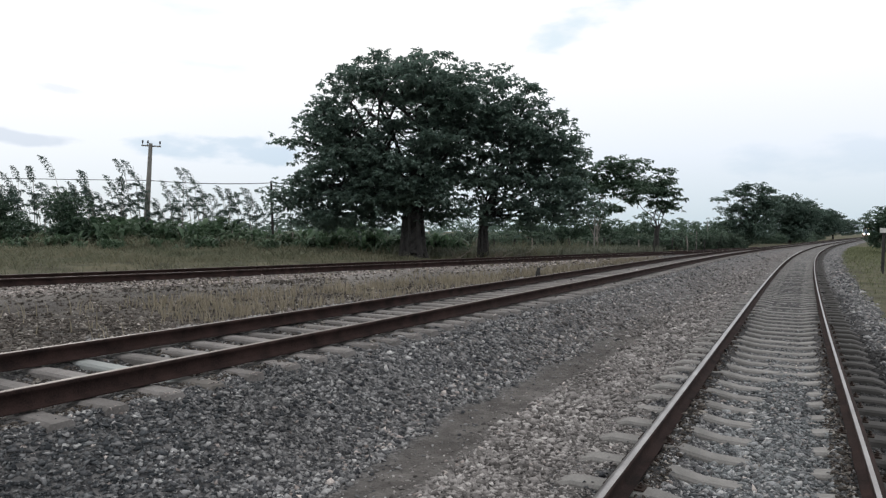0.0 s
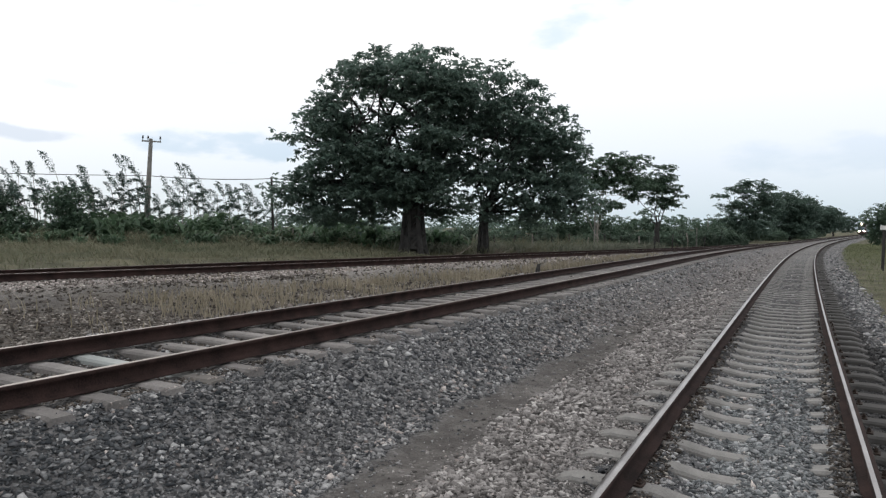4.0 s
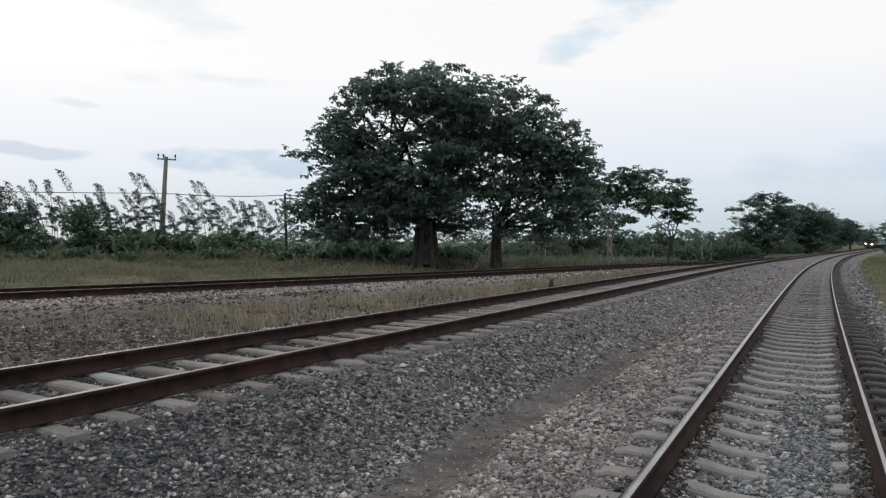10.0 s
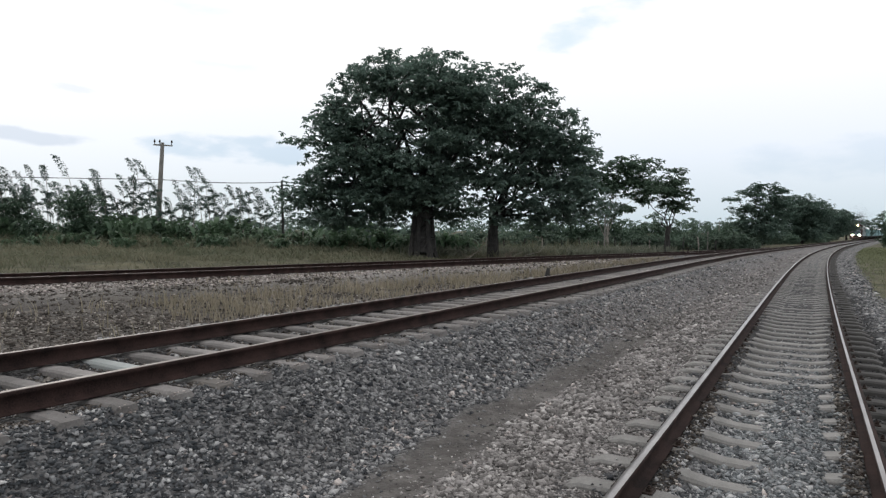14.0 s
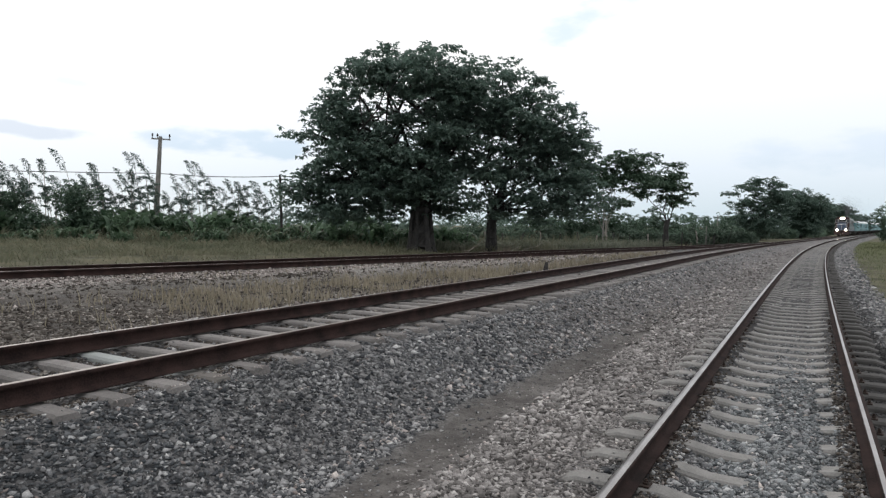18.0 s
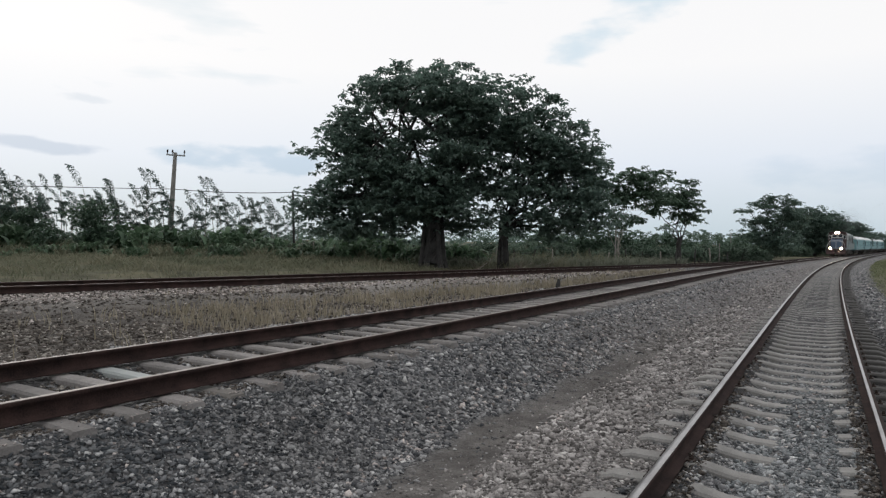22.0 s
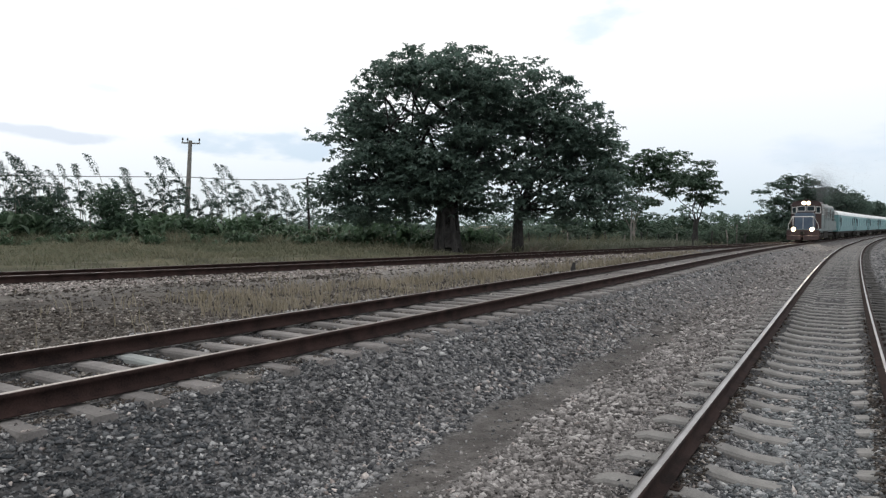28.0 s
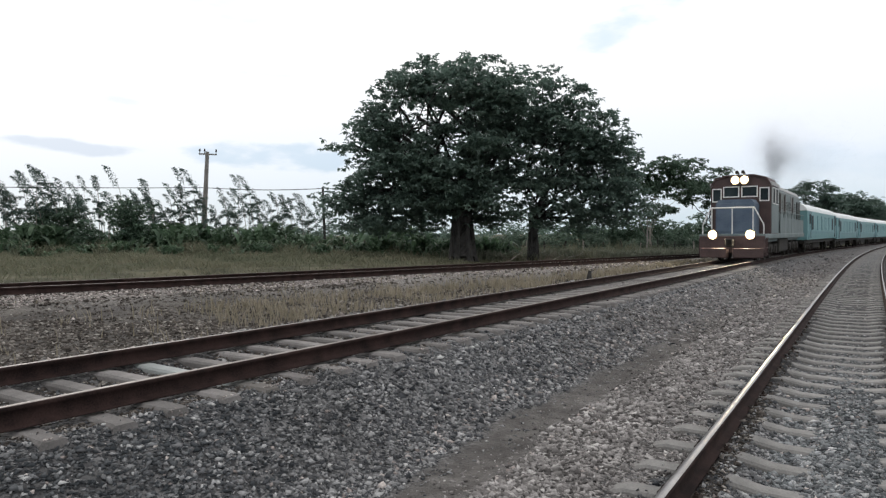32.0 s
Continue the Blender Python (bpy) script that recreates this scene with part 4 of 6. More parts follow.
        s += 0.445
    a = np.array(grit)
    scatter_stones("broken_aggregate", "white aggregate laid bare on broken sleeper ends", a[:, :2], a[:, 2], M_STONE_WHITE, 9, level=np.array(at))
    a = np.array(chips)
    scatter_stones("loose_chips", "small stone chips lying on the sleepers", a[:, :2], a[:, 2], M_STONE, 5, level=np.array(level))


build_ballast()


# ---- leaves, grass and trees ----
def leaf_quads(centres, yaw, pitch, length, width, rng):
    """One pointed leaf a centre, as a folded quad along its yaw and pitch."""
    n = len(centres)
    d = np.stack([np.cos(yaw) * np.cos(pitch), np.sin(yaw) * np.cos(pitch), np.sin(pitch)], -1)
    up = np.stack([rng.normal(0, 0.3, n), rng.normal(0, 0.3, n), np.ones(n)], -1)
    sd = np.cross(d, up)
    sd /= np.linalg.norm(sd, axis=1)[:, None] + 1e-6
    nm = np.cross(sd, d)
    L = (length * rng.uniform(0.65, 1.25, n))[:, None]
    Wd = (width * rng.uniform(0.7, 1.2, n))[:, None]
    centres = centres + d * L * 0.5
    a = centres - d * L * 0.5
    b = centres + sd * Wd * 0.5 + nm * Wd * 0.16 + d * L * 0.08
    c = centres + d * L * 0.5 - np.array([0, 0, 1.0]) * L * 0.16
    e = centres - sd * Wd * 0.5 + nm * Wd * 0.16 + d * L * 0.08
    V = np.stack([a, b, c, e], 1).reshape(-1, 3)
    F = np.arange(4 * n).reshape(-1, 4)
    return V, F


def clumps_in(ells, per_m3, rng, shell=0.45):
    """Clump centres in a set of ellipsoids (x, y, z, rx, ry, rz), thicker towards the outside."""
    out = []
    for cx, cy, cz, rx, ry, rz in ells:
        n = max(int(4.19 * rx * ry * rz * per_m3), 3)
        d = rng.normal(0, 1, (n, 3))
        d /= np.linalg.norm(d, axis=1)[:, None]
        r = rng.uniform(0, 1, n) ** shell
        r *= 1 + 0.13 * np.sin(d[:, 0] * 5 + cx) * np.cos(d[:, 2] * 6 + cz)
        out.append(np.array([cx, cy, cz]) + d * r[:, None] * np.array([rx, ry, rz]))
    return np.concatenate(out)


def crown_mesh(clumps, leaves, spread, flat, length, width, rng, droop=0.25):
    """Every clump carries rosettes of six leaves that spread from one twig end."""
    n, k = len(clumps), 6
    cnt = max(leaves // k, 1)
    d = np.clip(rng.normal(0, 1, (n, cnt, 3)), -1.6, 1.6) * np.array([0.55, 0.55, 0.5 * flat])
    sz = rng.uniform(0.6, 1.25, (n, 1, 1)) * spread
    pts = clumps[:, None, :] + d * sz
    pts[:, :, 2] -= 0.18 * (d[:, :, 0] ** 2 + d[:, :, 1] ** 2) * sz[:, :, 0]
    pts = np.repeat(pts.reshape(-1, 3), k, axis=0)
    turn = np.repeat(rng.uniform(0, 6.283, n * cnt), k) + np.tile(np.arange(k) * 6.283 / k, n * cnt) + rng.normal(0, 0.22, len(pts))
    pitch = np.repeat(rng.normal(-droop, 0.2, n * cnt), k) + rng.normal(0, 0.35, len(pts))
    V, F = leaf_quads(pts, turn, pitch, length, width, rng)
    return np_mesh("crown", V, F)


def bough(bm, a, b, r0, r1, rnd, n=5, bend=0.12):
    a, b = Vector(a), Vector(b)
    ln = (b - a).length
    pts, rad = [], []
    for i in range(n + 1):
        t = i / n
        p = a.lerp(b, t)
        w = math.sin(math.pi * t) * ln * bend
        p += Vector((rnd.uniform(-1, 1) * w, rnd.uniform(-1, 1) * w, -0.35 * w + rnd.uniform(0, 0.6) * w))
        pts.append(p)
        rad.append(r0 + (r1 - r0) * t ** 0.8)
    limb(bm, pts, rad, 7)


def make_tree(name, label, ells, trunk_h, trunk_r, seed, per_m3=1.6, leaves=70, spread=0.75, flat=0.5, length=0.27, width=0.15,
              boughs=12, bark=None, leaf=None, m=None, shell=0.45, group=""):
    rng = np.random.default_rng(seed)
    rnd = random.Random(seed)
    root = thing(name, label, "tree", group, m=m)
    cl = clumps_in(ells, per_m3, rng, shell)
    bm = bmesh.new()
    fork = Vector((rnd.uniform(-0.1, 0.1), 0, trunk_h))
    limb(bm, [(0, 0, -0.4), (0, 0, 0.05), (0, 0, 0.35), (trunk_r * 0.08, 0, trunk_h * 0.35), (0.02, 0.03, trunk_h * 0.7), fork],
         [trunk_r * 1.45, trunk_r * 1.25, trunk_r * 1.08, trunk_r, trunk_r * 0.95, trunk_r * 0.9], 14)
    if trunk_r > 0.25 and trunk_h > 2.3:
        for i in range(7):
            t = 2 * math.pi * i / 7 + rnd.uniform(-0.25, 0.25)
            e = Vector((math.cos(t), math.sin(t), 0))
            limb(bm, [e * trunk_r * 1.35 + Vector((0, 0, -0.3)), e * trunk_r * 1.02 + Vector((0, 0, 0.4)), e * trunk_r * 0.82 + Vector((0, 0, trunk_h * 0.55)), e * trunk_r * 0.7 + Vector((0, 0, trunk_h * 0.95))],
                 [trunk_r * 0.34, trunk_r * 0.26, trunk_r * 0.22, trunk_r * 0.16], 7)
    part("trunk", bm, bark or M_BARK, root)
    bm = bmesh.new()
    for cx, cy, cz, rx, ry, rz in ells:
        tip = Vector((cx, cy, cz)) * 0.92
        tip.z = max(cz, trunk_h + 0.3)
        bough(bm, fork - Vector((0, 0, 0.25)), tip, trunk_r * 0.30, trunk_r * 0.08, rnd)
    for _ in range(boughs):
        e = ells[rnd.randrange(len(ells))]
        p = cl[rnd.randrange(len(cl))]
        q = Vector((e[0], e[1], max(e[2], trunk_h + 0.3))) * 0.8
        bough(bm, q, p, trunk_r * 0.16, trunk_r * 0.03, rnd, 4, 0.1)
    tagged(part("branchwork", bm, bark or M_BARK, root), kind="stuff")
    part("crown", crown_mesh(cl, leaves, spread, flat, length, width, rng), leaf or M_LEAF, root)
    return root


def gz(x, y):
    return float(ground_z(x, y))


# the great tree and its neighbour behind the far track
bx, by = -1.66, 37.0
make_tree("spreading_tree", "huge dark green spreading tree with a thick buttressed trunk", [
    (0.5, 0, 9.0, 3.9, 3.6, 2.0), (-5.7, 0, 3.2, 1.8, 1.8, 0.9), (-1.9, 0, 9.5, 2.2, 2.4, 1.35), (-4.2, 0, 7.7, 2.0, 2.4, 1.0), (-4.5, 0, 6.8, 1.7, 1.8, 0.8), (-5.2, 0, 8.2, 1.3, 1.3, 0.5), (1.9, 0.4, 7.0, 2.3, 2.4, 1.7), (-4.6, 0, 5.9, 1.9, 2.2, 0.9), (-5.0, 0, 3.9, 1.8, 2.2, 1.3), (0.2, 0, 5.2, 4.0, 3.8, 2.4),
    (-3.6, 0, 2.4, 2.5, 2.2, 0.8), (-2.8, -0.5, 5.4, 2.6, 2.6, 2.2), (-0.6, -1.2, 2.95, 2.6, 2.0, 0.7), (2.2, -0.6, 2.7, 2.2, 2.0, 0.7), (3.2, 0, 7.4, 1.5, 2.0, 1.4), (-3.0, 0, 9.9, 0.9, 1.0, 0.45), (-5.6, 0, 8.45, 1.0, 1.0, 0.4), (-1.2, 0, 10.55, 1.9, 1.6, 0.5), (1.2, 0, 10.6, 1.3, 1.3, 0.45), (-4.0, 0, 8.9, 1.5, 1.6, 0.8), (-5.6, 0, 4.9, 1.5, 1.6, 0.8), (-5.2, 0, 7.2, 1.3, 1.5, 0.7), (-6.6, 0, 3.4, 1.3, 1.5, 0.7), (-2.6, 0.6, 2.3, 2.1, 1.5, 0.55), (1.2, 0.6, 2.4, 1.7, 1.4, 0.5), (-6.3, 0, 6.4, 0.8, 0.9, 0.35),
    (-5.0, -0.6, 2.35, 2.0, 2.0, 0.9), (-2.2, -1.5, 3.3, 2.4, 1.8, 0.9), (0.6, -2.0, 3.5, 2.5, 1.5, 0.9), (-1.0, 1.5, 3.1, 3.5, 1.5, 0.9)], 3.2, 0.62, 11, per_m3=1.0, leaves=96, spread=0.95, flat=0.36,
    length=0.225, width=0.155, m=pose(bx, by, gz(bx, by)), boughs=22, shell=0.5)
bx2, by2 = 2.2, 37.6
make_tree("spreading_tree", "broad dark green tree leaning away from its larger neighbour", [
    (0.4, 0, 9.45, 1.8, 2.0, 1.45), (2.3, 0, 7.2, 2.4, 2.6, 1.7), (4.1, 0, 6.0, 1.9, 2.2, 1.4), (4.7, 0, 4.2, 1.9, 2.2, 1.5), (0.8, 0, 4.6, 2.9, 2.8, 2.0),
    (3.6, 0, 2.6, 2.4, 2.0, 0.9), (2.9, 0, 8.7, 0.7, 0.8, 0.45), (5.1, 0, 6.5, 0.8, 1.0, 0.4), (0.5, 0, 10.3, 1.1, 1.2, 0.6), (2.6, 0, 9.6, 0.35, 0.4, 0.3), (1.2, -0.5, 2.4, 1.8, 1.6, 0.6),
    (2.6, -1.0, 3.1, 2.4, 1.8, 0.9), (4.8, -0.5, 3.0, 1.8, 1.6, 0.8), (2.0, 0.6, 5.7, 2.7, 2.2, 1.7), (3.2, -0.6, 7.2, 1.8, 1.8, 1.3), (2.2, 0, 8.3, 1.3, 1.5, 0.9), (0.4, 0, 7.4, 1.8, 2.0, 1.4), (3.4, 0.5, 4.4, 1.9, 1.8, 1.2)], 2.6, 0.28, 12, per_m3=0.95, leaves=90, spread=0.92, flat=0.36,
    length=0.225, width=0.155, m=pose(bx2, by2, gz(bx2, by2)), boughs=18, shell=0.5)
# two lighter trees further along
for (tx, ty, lab, ells, th, tr, bark, sd) in (
    (11.3, 50.0, "open tree with pale forked branches and thin foliage", [(1.6, 0, 6.6, 2.0, 2.0, 0.8), (2.6, 0, 5.2, 2.0, 1.8, 0.7), (-0.4, 0, 4.9, 1.7, 1.6, 0.9), (0.4, 0, 3.4, 1.6, 1.4, 0.6), (-1.7, 0, 6.0, 1.7, 1.5, 0.8), (0.6, 0, 5.9, 1.4, 1.4, 0.6)], 1.3, 0.11, M_BARK_PALE, 21),
    (16.9, 54.0, "flat-topped tree with a slim forked trunk", [(-0.3, 0, 5.4, 2.2, 2.2, 0.9), (0.9, 0, 4.4, 1.4, 1.5, 0.6), (-1.9, 0, 4.5, 1.3, 1.5, 0.6), (0.2, 0, 6.6, 1.3, 1.2, 0.4), (0.6, 0, 3.9, 1.4, 1.4, 0.6)], 2.2, 0.20, M_BARK, 22)):
    make_tree("tree", lab, ells, th, tr, sd, per_m3=3.2, leaves=46, spread=0.6, flat=0.4, length=0.27, width=0.15, bark=bark, leaf=M_LEAF2, m=pose(tx, ty, gz(tx, ty)), boughs=10)
# the group by the bend
for (tx, ty, sc, lab, ells, sd) in (
    (45.5, 102, 1.0, "dense dark tree with a layered crown beside the bend", [(-3.5, 0, 6.9, 1.7, 1.6, 0.45), (1.0, 0, 8.8, 2.4, 2.4, 0.7), (3.5, 0, 8.3, 1.5, 1.8, 0.55), (-0.9, 0, 7.9, 2.2, 2.2, 0.6), (1.6, 0, 7.1, 2.6, 2.2, 1.0), (-1.4, 0, 5.4, 2.7, 2.4, 1.0), (2.4, 0, 5.4, 2.8, 2.6, 1.8), (0.2, 0, 2.8, 4.3, 3.2, 2.0), (-2.8, 0, 3.6, 1.7, 1.8, 1.2)], 31),
    (62.0, 122, 1.0, "dense dark rounded tree beside the bend", [(-1, 0, 5.2, 3.8, 3.2, 2.6), (2.2, 0, 4.6, 2.6, 2.6, 2.4), (0, 0, 2.4, 4.4, 3.4, 1.9)], 32),
    (86.0, 158, 1.0, "low dark tree far along the bend", [(-3, 0, 4.9, 4.4, 3.4, 3.0), (2.4, 0, 4.0, 3.6, 3.0, 2.5), (0, 0, 2.4, 6.0, 3.2, 1.8)], 33),
    (112.0, 196, 1.0, "low dark tree far along the bend", [(-3, 0, 4.4, 5.0, 3.4, 3.0), (3.4, 0, 3.2, 4.2, 2.8, 2.2)], 34)):
    if sd > 31:
        ells = [(a * 1.12, b * 1.1, c * 1.17, d * 1.08, e * 1.05, f * 1.12) for a, b, c, d, e, f in ells]
    make_tree("tree", lab, ells, 1.6, 0.3, sd, per_m3=1.0, leaves=76, spread=1.0, flat=0.4, length=0.32, width=0.19, leaf=M_FARLEAF, m=pose(tx, ty, gz(tx, ty)), boughs=6, group="trees by the bend")


# leggy young trees of the hedge
def plume(a, ang, rise, ln, wide, rnd, V, F):
    """One arching spray: many small leaflets round a curved axis that droops at its tip."""
    e = Vector((math.cos(ang), math.sin(ang), 0))
    n = 15
    for k in range(n):
        u = (k + 0.5) / n
        p = a + e * (ln * (0.7 * u + 0.3 * u * u)) + Vector((0, 0, ln * (rise * u - 0.62 * u ** 2.4)))
        w = wide * (0.35 + 2.4 * u - 2.5 * u ** 2.2)
        for _ in range(12):
            yaw = rnd.uniform(0, 6.283)
            d = Vector((math.cos(yaw), math.sin(yaw), rnd.uniform(-0.9, 0.35)))
            d.normalize()
            sd = d.cross(Vector((rnd.gauss(0, 0.5), rnd.gauss(0, 0.5), 1))).normalized()
            q = p + d * w * rnd.uniform(0.0, 0.75)
            L, ww = rnd.uniform(0.11, 0.21), 0.036 * rnd.uniform(0.8, 1.4)
            k0 = len(V)
            V += [q[:], (q + d * L * 0.5 + sd * ww)[:], (q + d * L - Vector((0, 0, 0.2 * L)))[:], (q + d * L * 0.5 - sd * ww)[:]]
            F.append((k0, k0 + 1, k0 + 2, k0 + 3))


def make_sapling(seed, h):
    """Thin leaning stems that carry a few long feathery sprays."""
    rnd = random.Random(seed)
    root = thing("young_tree", "leggy young tree with long feathery sprays of leaves", "tree", "young trees of the hedge")
    V, F = [], []
    for i in range(rnd.choice((1, 2, 2))):
        bm = bmesh.new()
        bx0, hh = rnd.uniform(-1.0, 1.0), h * rnd.uniform(0.6, 0.95)
        lean = rnd.uniform(-0.24, 0.04) * hh
        side = rnd.uniform(-0.4, 0.4)
        pts = [Vector((bx0 + lean * (t ** 1.4), side * t, hh * t)) for t in (0, 0.2, 0.4, 0.6, 0.8, 1.0)]
        pts[0].z = -0.3
        limb(bm, pts, [0.04, 0.036, 0.03, 0.022, 0.015, 0.008], 5)
        part("stem", bm, M_BARK_PALE, root)
        plume(pts[5] - Vector((0, 0, 0.8)), math.pi + rnd.uniform(-0.6, 0.6), rnd.uniform(1.9, 2.6), rnd.uniform(0.6, 0.85), 0.32, rnd, V, F)
        for k in range(rnd.choice((1, 2, 2, 3))):
            t = 0.50 + 0.15 * k + rnd.uniform(-0.04, 0.04)
            a = pts[int(t * 5)].lerp(pts[min(int(t * 5) + 1, 5)], t * 5 - int(t * 5))
            ang = rnd.uniform(-0.6, 0.6) + (math.pi if rnd.random() < 0.55 else 0)
            plume(a, ang, rnd.uniform(0.9, 1.7), rnd.uniform(0.85, 1.25), 0.34, rnd, V, F)
    part("crown", np_mesh("crown", V, F), M_PLUME, root)
    return root


def make_shrub(seed, h, w):
    rng, rnd = np.random.default_rng(seed), random.Random(seed)
    root = thing("shrub", "dense green shrub with broad arching leaves", "shrub", "shrubs of the hedge")
    ells = [(rnd.uniform(-w, w) * 0.5, rnd.uniform(-w, w) * 0.4, h * rnd.uniform(0.3, 0.55), w * 0.6, w * 0.55, h * 0.38) for _ in range(4)]
    cl = clumps_in(ells, 7.0 / max(w, 0.8), rng)
    cl[:, 2] = np.abs(cl[:, 2])
    part("foliage", crown_mesh(cl, 23, 0.4, 0.9, 0.24, 0.10, rng, 0.3), M_SHRUB, root)
    n = 60
    base = np.stack([rng.normal(0, w * 0.5, n), rng.normal(0, w * 0.4, n), rng.uniform(0.1, h * 0.6, n)], -1)
    yaw, L = rng.uniform(0, 6.283, n), rng.uniform(0.5, 1.0, n) * h * 0.72
    V, F = [], []
    for i in range(n):
        d = np.array([np.cos(yaw[i]), np.sin(yaw[i]), 0])
        s = np.array([-d[1], d[0], 0]) * L[i] * 0.11
        k0 = len(V)
        for t, ww in ((0, 0.4), (0.35, 1.0), (0.7, 0.8), (1.0, 0.08)):
            p = base[i] + d * L[i] * (0.25 * t + 0.45 * t * t) + np.array([0, 0, L[i] * (1.05 * t - 0.65 * t * t)])
            V += [p - s * ww, p + s * ww]
        F += [[k0 + 2 * j, k0 + 2 * j + 1, k0 + 2 * j + 3, k0 + 2 * j + 2] for j in range(3)]
    tagged(part("long_foliage", np_mesh("long_foliage", V, F), M_SHRUB, root), kind="stuff")
    for _ in range(3):
        bm = bmesh.new()
        a = (rnd.uniform(-w, w) * 0.3, rnd.uniform(-w, w) * 0.3, -0.2)
        bough(bm, a, (a[0] * 2.2, a[1] * 2, h * 0.7), 0.035, 0.012, rnd, 3, 0.05)
        part("stem", bm, M_BARK, root)
    return root


def make_bush(seed, h, w):
    rng, rnd = np.random.default_rng(seed), random.Random(seed)
    root = thing("bush", "rounded dull green bush of dense small leaves", "bush", "bushes of the thicket")
    ells = [(rnd.uniform(-w, w) * 0.55, rnd.uniform(-w, w) * 0.4, h * rnd.uniform(0.3, 0.6), w * 0.55, w * 0.5, h * 0.36) for _ in range(5)]
    cl = clumps_in(ells, 5.0, rng)
    cl[:, 2] = np.abs(cl[:, 2])
    part("foliage", crown_mesh(cl, 30, 0.42, 0.8, 0.17, 0.13, rng, 0.2), M_BUSH, root)
    for _ in range(3):
        bm = bmesh.new()
        a = (rnd.uniform(-w, w) * 0.3, rnd.uniform(-w, w) * 0.3, -0.2)
        bough(bm, a, (a[0] * 2.2, a[1] * 2, h * 0.7), 0.035, 0.012, rnd, 3, 0.05)
        part("stem", bm, M_BARK, root)
    return root


def build_hedge():
    rnd = random.Random(4)
    sap = [make_sapling(50 + i, 6.9 + 0.3 * (i % 3)) for i in range(9)]
    shr = [make_shrub(70 + i, (1.7, 2.2, 1.3, 1.9, 2.4)[i], (1.3, 1.2, 1.2, 1.6, 1.4)[i]) for i in range(5)]
    spots = []
    for i in range(60):
        a = -0.76 + 0.0087 * i + rnd.uniform(-0.006, 0.006)
        y = 50 + 4.5 * rnd.random()
        spots.append((a * y, y, rnd.uniform(0.72, 0.98) * (1.22 - 0.36 * i / 60)))
    for i, (x, y, k) in enumerate(spots):
        m = pose(x, y, gz(x, y) - 0.05, 0, 0, rnd.uniform(-35, 35)) @ Matrix.Diagonal((k, k, k, 1))
        if i < len(sap):
            sap[i].matrix_basis = m
        else:
            copy_thing(sap[i % len(sap)], m)
    spots = []
    for i in range(64):
        a = -0.78 + 0.0105 * i
        y = 45 + 7 * rnd.random()
        spots.append((a * y, y, rnd.uniform(0.55, 1.25)))
    bushes = []
    for i in range(52):
        a = -0.10 + 0.0105 * i + rnd.uniform(-0.004, 0.004)
        y = 52 + 34 * max(a, 0) + 9 * rnd.random()
        bushes.append((a * y, y, rnd.uniform(0.75, 1.25)))
    for i in range(18):
        a = 0.40 + 0.011 * i
        y = 88 + 110 * (a - 0.40) / 0.2 * 0.6 + rnd.uniform(-3, 3)
        x = a * y
        x = min(x, float(X2(y)) - 4.2)
        bushes.append((x, y, rnd.uniform(0.9, 1.4)))
    for i in range(46):
        a = -0.74 + 0.0155 * i + rnd.uniform(-0.012, 0.012)
        y = 40.5 + 5 * rnd.random() + 3 * max(a, 0)
        spots.append((a * y, y, rnd.uniform(0.25, 0.6)))
    for i in range(11):
        a = -0.215 + 0.026 * i + rnd.uniform(-0.008, 0.008)
        y = 40.0 + 2.5 * rnd.random()
        spots.append((a * y, y, rnd.uniform(0.5, 0.9)))
    for i in range(16):
        y = 104 + 6.0 * i + rnd.uniform(-2, 2)
        bushes.append((float(X2(y)) - rnd.uniform(6.5, 10.0), y, rnd.uniform(1.0, 1.5)))
    for x, y in ((42.5, 62), (45, 60), (47.5, 66), (44.6, 57), (50, 70), (53, 74), (58, 80), (40.2, 53.2)):
        bushes.append((x, y, rnd.uniform(0.9, 1.5)))
    for i, (x, y, k) in enumerate(spots):
        m = pose(x, y, gz(x, y) - 0.05, 0, 0, rnd.uniform(0, 360)) @ Matrix.Diagonal((k, k, k, 1))
        if i < len(shr):
            shr[i].matrix_basis = m
        else:
            copy_thing(shr[rnd.randrange(len(shr))], m)
    made = [make_bush(90 + i, (1.9, 2.4, 1.5, 2.2)[i], (1.5, 1.6, 1.4, 1.9)[i]) for i in range(4)]
    for i, (x, y, k) in enumerate(bushes):
        m = pose(x, y, gz(x, y) - 0.05, 0, 0, rnd.uniform(0, 360)) @ Matrix.Diagonal((k, k, k, 1))
        if i < len(made):
            made[i].matrix_basis = m
        else:
            copy_thing(made[rnd.randrange(len(made))], m)
    for x, y, h in ((-25.9, 47.0, 4.5), (-35.4, 52.0, 4.4), (-33.0, 50.5, 4.2), (-29.9, 48.5, 3.0), (41.7, 64.5, 5.3), (47.0, 66.0, 6.0)):
        make_tree("small_tree", "low dense round-crowned tree at the field edge", [(0, 0, h * 0.55, h * 0.36, h * 0.36, h * 0.4), (0.2, 0, h * 0.3, h * 0.3, h * 0.3, h * 0.25)], h * 0.3, 0.1,
                  int(h * 10 + abs(x)), per_m3=4.0, leaves=34, spread=0.5, flat=0.6, length=0.27, width=0.14, m=pose(x, y, gz(x, y)), boughs=6, leaf=M_LEAF2)
